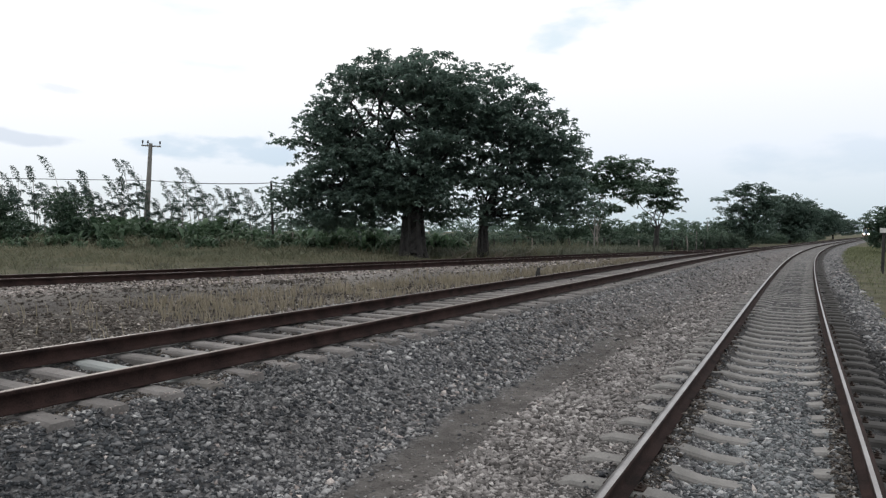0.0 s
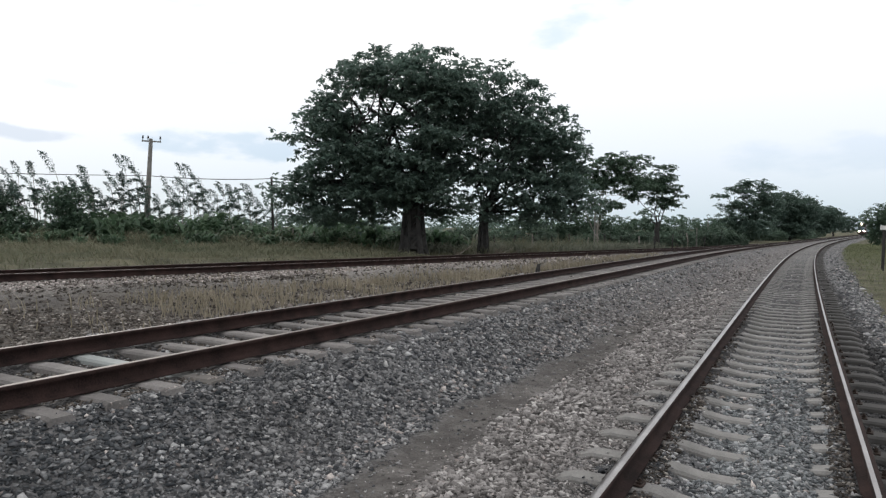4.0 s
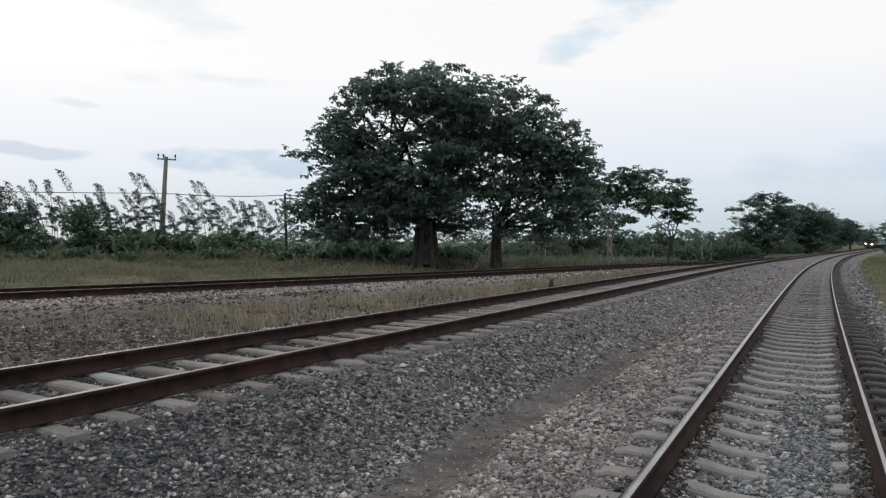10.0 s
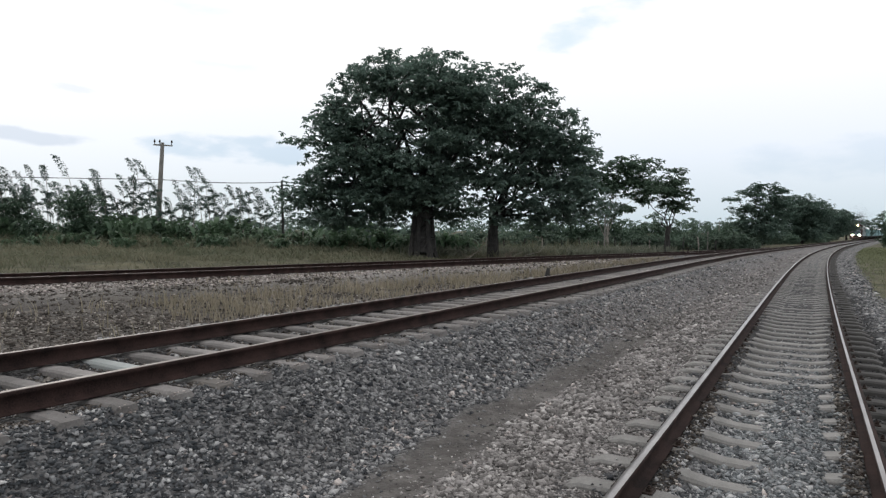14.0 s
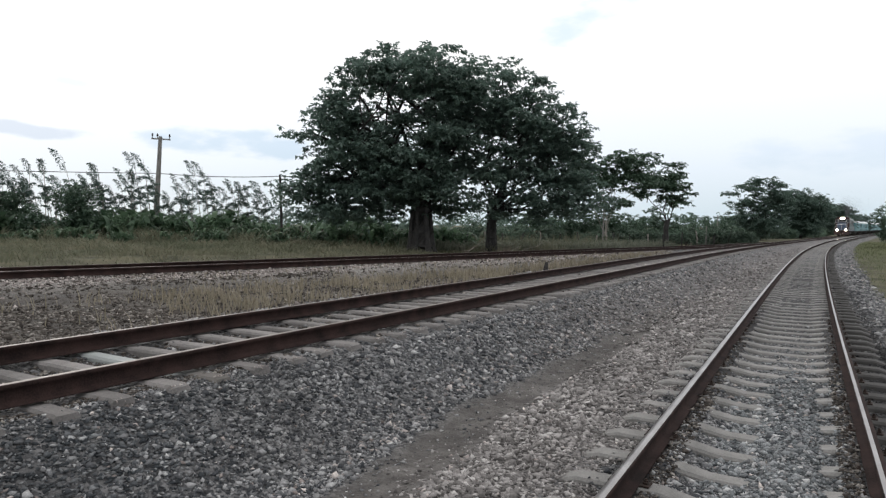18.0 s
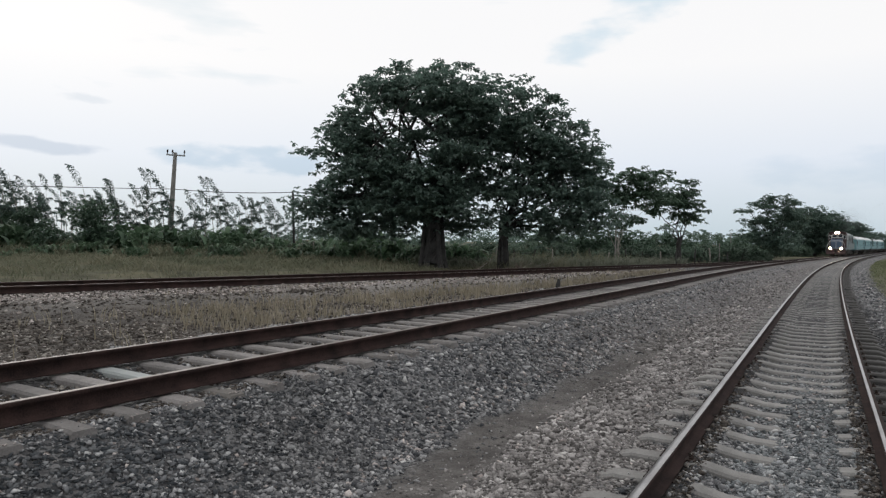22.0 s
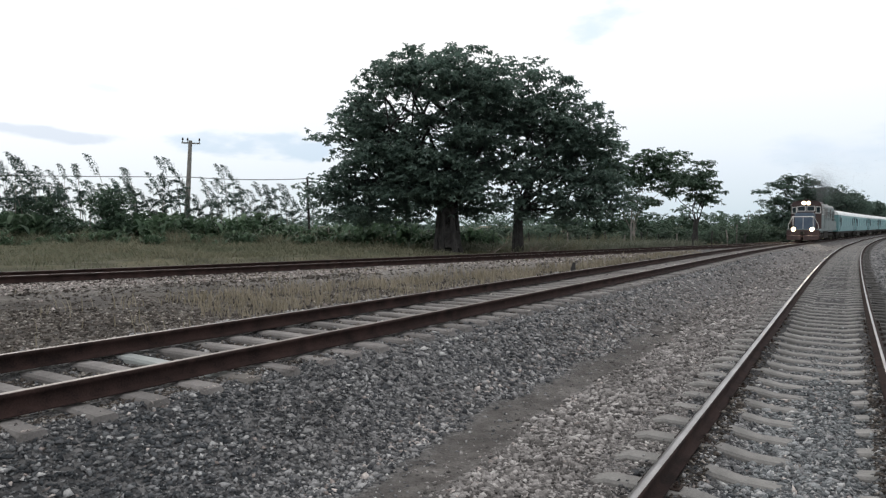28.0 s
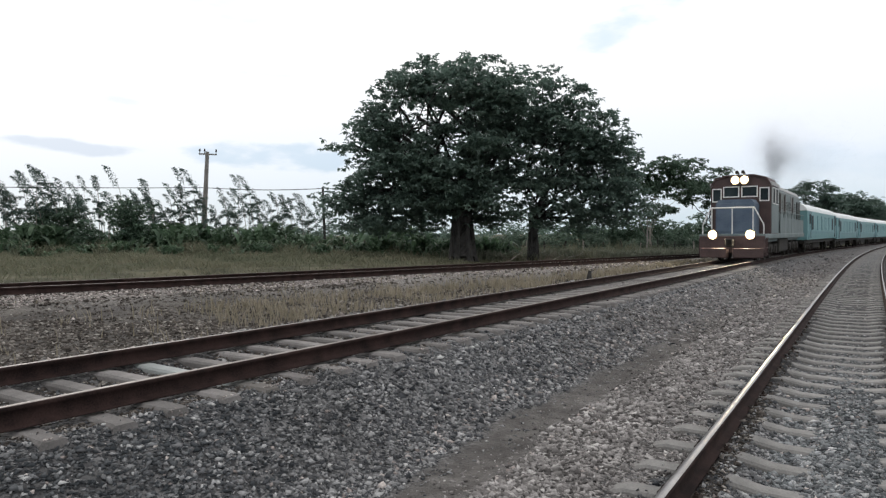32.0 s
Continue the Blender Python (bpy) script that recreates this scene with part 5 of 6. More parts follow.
    for i in range(9):
        a = 0.125 + 0.034 * i
        y = 63 + 62 * (a - 0.125) + rnd.uniform(-1.5, 1.5)
        h = rnd.uniform(3.3, 4.5)
        make_tree("small_tree", "broad low tree in the thicket behind the field fence", [(0, 0, h * 0.58, h * 0.48, h * 0.42, h * 0.36), (-0.9, 0, h * 0.33, h * 0.42, h * 0.36, h * 0.26), (1.1, 0.3, h * 0.35, h * 0.4, h * 0.36, h * 0.28)],
                  h * 0.3, 0.11, 140 + i, per_m3=2.0, leaves=34, spread=0.6, flat=0.55, length=0.27, width=0.15, m=pose(a * y, y, gz(a * y, y)), boughs=5, leaf=M_LEAF2, group="trees of the thicket")


build_hedge()


def build_far_woods():
    rng = np.random.default_rng(90)
    n = 1100
    a = rng.uniform(-0.85, 0.95, n)
    d = np.where(a > 0.46, rng.uniform(450, 560, n), rng.uniform(240, 330, n))
    hgt = 4.2 + 1.6 * np.sin(a * 23) + 1.0 * np.sin(a * 61 + 1) + rng.uniform(-0.6, 1.4, n)
    hgt = np.where(a > 0.46, hgt * 1.25, hgt)
    cl = np.stack([a * d, d, rng.uniform(0.05, 1, n) ** 0.8 * hgt], -1)
    me = crown_mesh(cl, 26, 3.4, 0.7, 1.5, 0.9, rng)
    me.materials.append(M_FARLEAF)
    tagged(new("far_woods", me), "low belt of dark trees along the horizon", "woods", kind="stuff")


build_far_woods()


def grass_mesh(x, y, h, wd, rng, lean=(0.5, 2.2)):
    n = len(x)
    yaw = rng.uniform(0, 6.283, n)
    d = np.stack([np.cos(yaw), np.sin(yaw)], -1)
    bend = h * rng.uniform(lean[0], lean[1], n)
    z = ground_z(x, y)
    s = np.stack([-d[:, 1], d[:, 0]], -1) * (wd * 0.5)[:, None]
    V = np.zeros((n, 5, 3))
    p = np.stack([x, y], -1)
    V[:, 0, :2], V[:, 1, :2] = p - s, p + s
    V[:, 2, :2], V[:, 3, :2] = p + d * (bend * 0.3)[:, None] + s * 0.8, p + d * (bend * 0.3)[:, None] - s * 0.8
    V[:, 4, :2] = p + d * bend[:, None]
    V[:, 0, 2] = V[:, 1, 2] = z - 0.03
    V[:, 2, 2] = V[:, 3, 2] = z + h * 0.55
    V[:, 4, 2] = z + h
    k = (np.arange(n) * 5)[:, None]
    F = np.concatenate([k + np.array([[0, 1, 2]]), k + np.array([[0, 2, 3]]), k + np.array([[3, 2, 4]])])
    return np_mesh("grass", V.reshape(-1, 3), F)


def build_grass():
    rng = np.random.default_rng(31)
    # strip between the middle and the far track
    n = 330000
    x, y = in_view(rng, n, 6, 55, 2)
    u2, u3 = offset(X2, x, y), offset(X3, x, y)
    den = np.clip(0.42 + 0.8 * lumps(x, y, 0.7, 4) + 0.7 * lumps(x, y, 2.4, 6), 0.01, 1)
    across = np.clip((u3 - 1.5) / np.maximum(u3 - u2 - 3.5, 0.3), 0, 1)
    den *= (0.12 + smooth01(across, 0.22, 0.5)) * (1 - 0.55 * smooth01(across, 0.86, 1.0)) * (0.14 + 0.95 * smooth01(x / y, -0.58, -0.36))
    q = (u2 < -1.75) & (u3 > 1.2) & (rng.random(n) < den)
    tuft = 0.75 + 0.5 * lumps(x[q], y[q], 2.4, 6)
    me = grass_mesh(x[q], y[q], rng.uniform(0.08, 0.36, q.sum()) * np.maximum(tuft, 0.35) * (0.4 + 0.6 * smooth01(u3[q], 1.6, 3.0)), 0.008 + 0.0009 * y[q], rng, (0.25, 1.0))
    me.materials.append(M_GRASS)
    tagged(new("dry_grass", me), "sparse yellowed grass between two tracks", "grass", kind="stuff")
    # bank behind the far track
    n = 120000
    x, y = in_view(rng, n, 12, 60, 4)
    u3, u2 = offset(X3, x, y), offset(X2, x, y)
    q = (u3 < -1.7) & (u2 < -3.0) & (y < 52)
    x, y = x[q], y[q]
    h = rng.uniform(0.10, 0.42, len(x)) * (0.65 + 0.9 * np.maximum(lumps(x, y, 0.8, 3), -0.35)) * (0.5 + 0.5 * smooth01(-x, -3, 6)) * (0.65 + 0.35 * smooth01(-offset(X3, x, y), 2.0, 6.0))
    me = grass_mesh(x, y, np.maximum(h, 0.06), 0.014 + 0.0009 * y, rng, (0.7, 2.2))
    me.materials.append(M_GRASS_B)
    tagged(new("tall_grass", me), "tall rough grass, half dry, on the low bank", "grass", kind="stuff")
    # taller tufts along the foot of the hedge and pale dry reeds under the trees
    n = 90000
    x, y = rng.uniform(-42, 16, n), rng.uniform(35, 50, n)
    tuft = np.clip(0.25 + lumps(x, y, 1.1, 9) + 0.4 * lumps(x, y, 3.7, 2), 0, 1)
    q = (rng.random(n) < tuft) & (offset(X3, x, y) < -4.0) & (y > 37 + 3 * smooth01(-x, 0, 8))
    x, y, tuft = x[q], y[q], tuft[q]
    me = grass_mesh(x, y, rng.uniform(0.3, 1.0, len(x)) * (0.4 + tuft) * (0.55 + 0.45 * smooth01(y, 39, 44)), np.full(len(x), 0.05), rng, (0.4, 1.5))
    me.materials.append(M_GRASS_B)
    tagged(new("hedge_foot_grass", me), "uneven tufts of tall grass along the hedge foot", "grass", kind="stuff")
    n = 30000
    x = rng.uniform(-3.0, 30, n)
    y = 38.6 + 0.42 * np.maximum(x, 0) + 0.011 * np.maximum(x, 0) ** 2 + rng.uniform(0, 4.0, n)
    q = (rng.random(n) < np.clip(0.5 + lumps(x, y, 1.6, 3), 0.05, 1)) & (offset(X3, x, np.minimum(y, 74)) < -2.6) & (offset(X2, x, y) < -5.0)
    me = grass_mesh(x[q], y[q], rng.uniform(0.25, 0.85, q.sum()), np.full(q.sum(), 0.045), rng, (0.3, 1.2))
    me.materials.append(M_REED)
    tagged(new("dry_reeds", me), "pale dry reeds under the trees and before the thicket", "grass", kind="stuff")
    # verge beside the near track
    n = 36000
    y = np.sqrt(rng.uniform(5 ** 2, 90 ** 2, n))
    u = rng.uniform(1.5, 22, n)
    x = X1(y) + u * 1.15
    jag = 0.25 * lumps(x, y, 2.3, 5)
    q = (offset(X1, x, y) + 0.6 * jag > verge(y) + 0.05)
    x, y, u = x[q], y[q], u[q]
    h = rng.uniform(0.08, 0.3, len(x)) * (0.7 + 0.3 * smooth01(u, 2.5, 8))
    me = grass_mesh(x, y, h, 0.010 + 0.0006 * y, rng)
    me.materials.append(M_GRASS_G)
    tagged(new("verge_grass", me), "short green grass on the verge beside the ballast", "grass", kind="stuff")


build_grass()


# ---- poles, wire, posts, sign ----
def build_poles():
    x, y = -24.0, 55.0
    pole = thing("utility_pole", "leaning grey concrete pole with a three-pin crossarm", "utility pole", m=pose(x, y, gz(x, y), 0, 3.3, 0))
    bm = bmesh.new()
    limb(bm, [(0, 0, -0.5), (0, 0, 4), (0, 0, 8.55)], [0.26, 0.20, 0.14], 10)
    part("shaft", bm, M_POLE, pole)
    bm = bmesh.new()
    box(bm, 0, 0.12, 8.35, 1.55, 0.09, 0.11, 0.01)
    part("crossarm", bm, M_POLE, pole)
    for o in (-0.70, -0.28, 0.70):
        bm = bmesh.new()
        tube(bm, (o, 0.12, 8.4), (o, 0.12, 8.62), 0.03, seg=6)
        tube(bm, (o, 0.12, 8.58), (o, 0.12, 8.78), 0.085, 0.05, seg=8)
        part("insulator", bm, M_CLIP, pole)
    x2, y2 = -13.2, 53.0
    post = thing("short_pole", "slim dark wooden pole carrying a single wire", "utility pole", m=pose(x2, y2, gz(x2, y2), 0, -1.5, 0))
    bm = bmesh.new()
    limb(bm, [(0, 0, -0.4), (0.02, 0, 2.6), (0, 0, 5.35)], [0.11, 0.10, 0.085], 8)
    part("shaft", bm, M_BARK, post)
    bm = bmesh.new()
    tube(bm, (0.05, 0, 5.0), (0.22, 0, 5.02), 0.035, seg=6)
    part("insulator", bm, M_CLIP, post)
    wire = thing("overhead_wire", "thin black wire sagging between two poles", "wire")
    for a, b in (((-64, 57.5, 6.9), (-23.7, 55.0, 5.85)), ((-23.7, 55.0, 5.85), (-13.1, 53.0, 5.55)), ((-13.1, 53.0, 5.55), (-5.0, 50.0, 5.0))):
        cu = bmesh.new()
        pts = [Vector(a).lerp(Vector(b), t / 8) - Vector((0, 0, 0.16 * 4 * (t / 8) * (1 - t / 8))) for t in range(9)]
        limb(cu, pts, [0.03] * 9, 5)
        part("span", cu, M_WIRE, wire)
    for px, py, h in ((10.85, 49.0, 3.0), (30.2, 78.0, 3.2), (24.5, 66.0, 1.9)):
        bm = bmesh.new()
        limb(bm, [(0, 0, -0.3), (0, 0, h)], [0.06, 0.05], 8)
        ob = part("marker_post", bm, M_POLE)
        ob.matrix_basis = pose(px, py, gz(px, py), 0, 1.0, 0)
        tagged(ob, "slim pale concrete post standing in the grass", "post", "concrete posts")
    fence = thing("field_fence", "old wire fence on rough wooden posts behind the trees", "fence")
    rnd = random.Random(8)
    tops = []
    for i in range(26):
        px = -14 + i * 1.35
        py = 45.5 + 0.32 * max(px, 0) + rnd.uniform(-0.3, 0.3)
        h = rnd.uniform(1.0, 1.35)
        zz = gz(px, py)
        bm = bmesh.new()
        limb(bm, [(0, 0, -0.3), (rnd.uniform(-0.04, 0.04), 0, h * 0.5), (rnd.uniform(-0.08, 0.08), 0, h)], [0.06, 0.055, 0.045], 6)
        part("post", bm, M_BARK_PALE if i % 3 == 0 else M_BARK, fence, m=pose(px, py, zz))
        tops.append(Vector((px, py, zz + 0.9)))
    for k in (0.0, 0.3, 0.6):
        bm = bmesh.new()
        limb(bm, [p - Vector((0, 0.06, k)) for p in tops], [0.008] * len(tops), 4)
        part("fence_wire", bm, M_WIRE, fence)
    sx, sy = 20.9, 32.4
    sign = thing("track_sign", "small pale sign plate on a dark wooden post in grass", "sign", m=pose(sx, sy, gz(sx, sy), 0, 1.0, -30))
    bm = bmesh.new()
    box(bm, 0, 0, 1.0, 0.13, 0.13, 2.3, 0.012)
    part("post", bm, M_BARK, sign)
    bm = bmesh.new()
    box(bm, 0.02, -0.085, 2.05, 0.38, 0.03, 0.21, 0.006)
    part("sign_plate", bm, M_SIGN, sign, "weathered pale plate")
    bm = bmesh.new()
    limb(bm, [(0, 0, 0), (0.14, 0.05, 0.07), (0.2, 0.16, 0.05)], [0.012, 0.010, 0.006], 6)
    tw = part("twig", bm, M_BARK_PALE)
    tw.matrix_basis = pose(2.25, 5.05, 0.02)
    tagged(tw, "dry pale twig lying in the ballast beside a rail", "twig")
    bm = bmesh.new()
    limb(bm, [(0, 0, 0), (0.1, -0.05, 0.03), (0.2, -0.13, 0.02)], [0.009, 0.008, 0.005], 6)
    tw = part("twig", bm, M_BARK_PALE)
    tw.matrix_basis = pose(2.62, 4.35, 0.03)
    tagged(tw, "short pale twig lying between two sleepers", "twig")


def build_litter():
    rnd = random.Random(17)
    heap = thing("brush_heap", "heap of dry brown branches below the tree", "branches", m=pose(2.4, 35.0, gz(2.4, 35.0)))
    for i in range(26):
        bm = bmesh.new()
        a = Vector((rnd.gauss(0, 0.9), rnd.gauss(0, 0.4), rnd.uniform(0, 0.15)))
        ang = rnd.uniform(0, math.pi)
        b = a + Vector((math.cos(ang) * rnd.uniform(0.6, 1.4), math.sin(ang) * 0.6, rnd.uniform(0.1, 0.7)))
        bough(bm, a, b, 0.022, 0.006, rnd, 3, 0.12)
        part("branch", bm, M_BARK_PALE if i % 9 == 0 else M_TWIG, heap)
    bm = bmesh.new()
    limb(bm, [(0, 0, -0.1), (0.02, 0, 0.12), (0.05, 0.02, 0.28)], [0.09, 0.07, 0.05], 7)
    ob = part("stump", bm, M_BARK)
    ob.matrix_basis = pose(2.85, 20.6, gz(2.85, 20.6))
    tagged(ob, "short dark wooden stump between two tracks", "stump")


build_litter()
M_SIGN = mat("weathered_white_paint", (0.5, 0.5, 0.48), (0.72, 0.72, 0.70), 6, 0.7, 0.1, 0, 50, dist=0.003)
build_poles()


# ---- the train ----
M_LOCO = mat("grey_teal_loco_paint", (0.10, 0.135, 0.14), (0.17, 0.205, 0.205), 1.2, 0.55, 0.08, 0, 25, dist=0.004)
M_LOCO_BLUE = mat("faded_blue_loco_paint", (0.055, 0.085, 0.13), (0.10, 0.138, 0.19), 1.5, 0.5, 0.08, 0, 25, dist=0.004)
M_LOCO_DARK = mat("sooty_maroon_paint", (0.035, 0.022, 0.022), (0.085, 0.052, 0.05), 1.5, 0.6, 0.1, 0, 25, dist=0.004)
M_LOCO_ROOF = mat("dusty_pale_roof", (0.30, 0.31, 0.31), (0.46, 0.47, 0.47), 1.5, 0.7, 0.1, 0, 25, dist=0.004)
M_UNDER = mat("grimy_black_underframe", (0.012, 0.011, 0.010), (0.04, 0.035, 0.03), 4, 0.85, 0.3, 0.1, 40, dist=0.01)
M_WHITE = mat("white_handrail_paint", (0.55, 0.55, 0.54), (0.75, 0.75, 0.74), 6, 0.5, 0.05, 0, 40, dist=0.002)
M_COACH = mat("pale_blue_coach_paint", (0.115, 0.255, 0.268), (0.175, 0.325, 0.345), 0.8, 0.5, 0.06, 0, 20, rand=0.08, dist=0.004)
M_COACH_BAND = mat("blue_coach_band", (0.09, 0.215, 0.24), (0.14, 0.27, 0.30), 0.8, 0.5, 0.06, 0, 20, dist=0.004)
M_COACH_ROOF = mat("pale_grey_coach_roof", (0.62, 0.65, 0.66), (0.80, 0.82, 0.83), 0.7, 0.6, 0.06, 0, 15, dist=0.004)
M_SOOT = mat("soot_smoke", (0.10, 0.10, 0.11), (0.2, 0.2, 0.21), 2, 1.0, 0.0, spec=0.0)
M_GLASS = mat("dark_window_glass", (0.012, 0.018, 0.022), (0.03, 0.04, 0.045), 2, 0.6, 0.0, 0, 20, spec=0.08)
M_LAMP = glow("headlight_beam", (1.0, 0.86, 0.62), 600.0)
# The bowls emit by themselves, to give the lenses a warm halo.
M_LAMP_RIM = glow("headlight_bowl_halo", (1.0, 0.74, 0.42), 2.2)


def shell(prof, y0, y1):
    """A closed section (x, z) drawn along y, with end caps."""
    bm = bmesh.new()
    a = [bm.verts.new((x, y0, z)) for x, z in prof]
    b = [bm.verts.new((x, y1, z)) for x, z in prof]
    n = len(prof)
    for i in range(n):
        bm.faces.new((a[i], a[(i + 1) % n], b[(i + 1) % n], b[i]))
    bm.faces.new(a[::-1])
    bm.faces.new(b)
    bmesh.ops.recalc_face_normals(bm, faces=bm.faces)
    return bm


def frame_bars(bm, cx, y, cz, w, h, t, d):
    """A flat rectangular window frame facing along y."""
    for sx in (-1, 1):
        box(bm, cx + sx * (w - t) / 2, y, cz, t, d, h)
        box(bm, cx, y, cz + sx * (h - t) / 2, w - 2 * t, d * 0.98, t)


def wheelset(r):
    bm = bmesh.new()
    tube(bm, (-0.8, 0, 0), (0.8, 0, 0), 0.08, seg=8)
    for s in (-1, 1):
        tube(bm, (s * 0.68, 0, 0), (s * 0.71, 0, 0), r + 0.03, seg=20)
        tube(bm, (s * 0.71, 0, 0), (s * 0.82, 0, 0), r, seg=20)
        for k in range(6):
            q = Matrix.Rotation(k * math.pi / 3, 4, 'X')
            box(bm, s * 0.83, 0, r * 0.55, 0.03, 0.07, r * 0.5, 0, None)
            bmesh.ops.rotate(bm, cent=(0, 0, 0), matrix=q.to_3x3(), verts=bm.verts[-8:])
    me = bpy.data.meshes.new("wheelset")
    bm.to_mesh(me)
    bm.free()
    me.materials.append(M_UNDER)
    return me


WHEELS = []


def bogie(root, yc, axles, r, wmesh):
    half = max(axles)
    bm = bmesh.new()
    for s in (-1, 1):
        box(bm, s * 1.0, 0, r + 0.12, 0.16, 2 * half + 0.9, 0.26, 0.03)
        for a in axles:
            box(bm, s * 1.02, a, r - 0.02, 0.2, 0.34, 0.36, 0.03)
        for a, b in zip(sorted(axles), sorted(axles)[1:]):
            for k in (-0.11, 0.11):
                tube(bm, (s * 1.04, (a + b) / 2 + k, r - 0.12), (s * 1.04, (a + b) / 2 + k, r + 0.26), 0.09, seg=8)
    box(bm, 0, 0, r + 0.2, 1.9, 0.5, 0.22, 0.03)
    bg = part("bogie", bm, M_UNDER, root, m=pose(0, yc, 0))
    for a in axles:
        w = part("wheelset", wmesh, None, bg, m=pose(0, a, r))
        WHEELS.append((w, pose(0, a, r), r))


def build_locomotive():
    root = thing("diesel_locomotive", "dark blue and grey diesel locomotive with three lit headlights", "locomotive")
    L = 16.6
    bm = bmesh.new()
    box(bm, 0, -L / 2, 1.12, 2.9, L - 0.3, 0.22, 0.02)
    box(bm, 0, -L / 2, 0.95, 2.2, L - 1.0, 0.2, 0.02)
    part("underframe", bm, M_LOCO, root)
    bm = bmesh.new()
    box(bm, 0, -0.16, 0.78, 2.85, 0.14, 0.72, 0.02)
    for s in (-1, 1):
        box(bm, s * 0.72, 0.05, 0.42, 1.3, 0.3, 0.42, 0.03, Matrix.Rotation(radians(-18) * s, 4, 'Z'))
    part("pilot", bm, M_LOCO_DARK, root, "dark front plate with plough")
    bm = bmesh.new()
    box(bm, 0, 0.22, 0.86, 0.26, 0.7, 0.28, 0.04)
    box(bm, 0, 0.5, 0.86, 0.34, 0.14, 0.34, 0.04)
    part("coupler", bm, M_UNDER, root)
    for s in (-1, 1):
        bm = bmesh.new()
        for k in range(3):
            box(bm, s * 1.32, -0.42, 0.36 + k * 0.28, 0.34, 0.4, 0.035)
        for d in (-0.2, 0.2):
            box(bm, s * 1.32, -0.42 + d, 0.68, 0.34, 0.03, 0.78)
        part("step", bm, M_LOCO_DARK, root)
    # nose and cab
    nose = [(-0.86, 1.23), (0.86, 1.23), (0.86, 2.55), (0.72, 2.74), (-0.72, 2.74), (-0.86, 2.55)]
    part("nose", shell(nose, -2.3, -0.85), M_LOCO_BLUE, root, "faded blue short hood")
    bm = bmesh.new()
    for x in (-0.42, 0.42):
        box(bm, x, -0.84, 1.95, 0.72, 0.03, 1.25, 0.01)
    part("nose_door", bm, M_LOCO_BLUE, root)
    cab = [(-1.38, 1.23), (1.38, 1.23), (1.38, 3.35), (1.16, 3.72), (0.62, 3.86), (-0.62, 3.86), (-1.16, 3.72), (-1.38, 3.35)]
    cb = part("cab", shell(cab, -4.7, -2.2), M_LOCO_DARK, root, "sooty maroon cab")
    roof = [(-1.42, 3.38), (-1.2, 3.76), (-0.64, 3.91), (0.64, 3.91), (1.2, 3.76), (1.42, 3.38), (1.36, 3.38), (1.15, 3.70), (0.62, 3.85), (-0.62, 3.85), (-1.15, 3.70), (-1.36, 3.38)]
    part("cab_roof", shell(roof, -4.75, -2.1), M_LOCO_DARK, cb)
    for cx, w, h, cz in ((-1.09, 0.44, 0.62, 3.0), (1.09, 0.44, 0.62, 3.0), (-0.42, 0.74, 0.50, 3.14), (0.42, 0.74, 0.50, 3.14)):
        bm = bmesh.new()
        box(bm, cx, -2.185, cz, w - 0.06, 0.025, h - 0.06)
        p = part("windscreen", bm, M_GLASS, cb)
        bm = bmesh.new()
        frame_bars(bm, cx, -2.175, cz, w, h, 0.045, 0.05)
        part("window_frame", bm, M_WHITE, p)
    for s in (-1, 1):
        bm = bmesh.new()
        box(bm, s * 1.383, -3.5, 2.28, 0.03, 2.3, 2.06, 0.006)
        part("side_panel", bm, M_LOCO, cb, "dull grey-teal lower side")
        for yc in (-2.95, -3.95):
            bm = bmesh.new()
            box(bm, s * 1.39, yc, 2.95, 0.03, 0.72, 0.66)
            p = part("side_window", bm, M_GLASS, cb)
            bm = bmesh.new()
            for k in (-1, 1):
                box(bm, s * 1.40, yc + k * 0.38, 2.95, 0.05, 0.05, 0.76)
                box(bm, s * 1.40, yc, 2.95 + k * 0.36, 0.05, 0.71, 0.045)
            part("window_frame", bm, M_WHITE, p)
        bm = bmesh.new()
        box(bm, s * 1.375, -3.45, 3.47, 0.10, 2.6, 0.18, 0.02)
        part("roof_edge", bm, M_LOCO_ROOF, cb, "dusty pale roof edge")
        bm = bmesh.new()
        box(bm, s * 1.15, -4.72, 2.3, 0.5, 0.04, 1.9, 0.01)
        part("cab_door", bm, M_LOCO, cb)
    # top headlight
    bm = bmesh.new()
    box(bm, 0, -2.12, 3.66, 0.92, 0.22, 0.40, 0.05)
    hl = part("headlight_case", bm, M_LOCO_DARK, root)
    for x in (-0.21, 0.21):
        bm = bmesh.new()
        tube(bm, (x, -2.05, 3.66), (x, -1.995, 3.66), 0.19, seg=20)
        rf = part("reflector", bm, M_LAMP_RIM, hl, "reflector bowl with its own amber glow, as a halo")
        bm = bmesh.new()
        tube(bm, (x, -2.0, 3.66), (x, -1.97, 3.66), 0.105, 0.09, seg=20)
        part("headlight", bm, M_LAMP, rf, "glowing warm white headlight")
    for s in (-1, 1):
        bm = bmesh.new()
        tube(bm, (s * 0.82, -0.3, 1.2), (s * 0.82, 0.0, 1.2), 0.22, seg=18)
        dl = part("ditch_light", bm, M_LOCO_DARK, root)
        bm = bmesh.new()
        tube(bm, (s * 0.82, 0.0, 1.2), (s * 0.82, 0.02, 1.2), 0.20, seg=20)
        part("reflector", bm, M_LAMP_RIM, dl, "reflector bowl with its own amber glow, as a halo")
        bm = bmesh.new()
        tube(bm, (s * 0.82, 0.02, 1.2), (s * 0.82, 0.045, 1.2), 0.115, 0.10, seg=20)
        part("lens", bm, M_LAMP, dl, "glowing warm white lens")
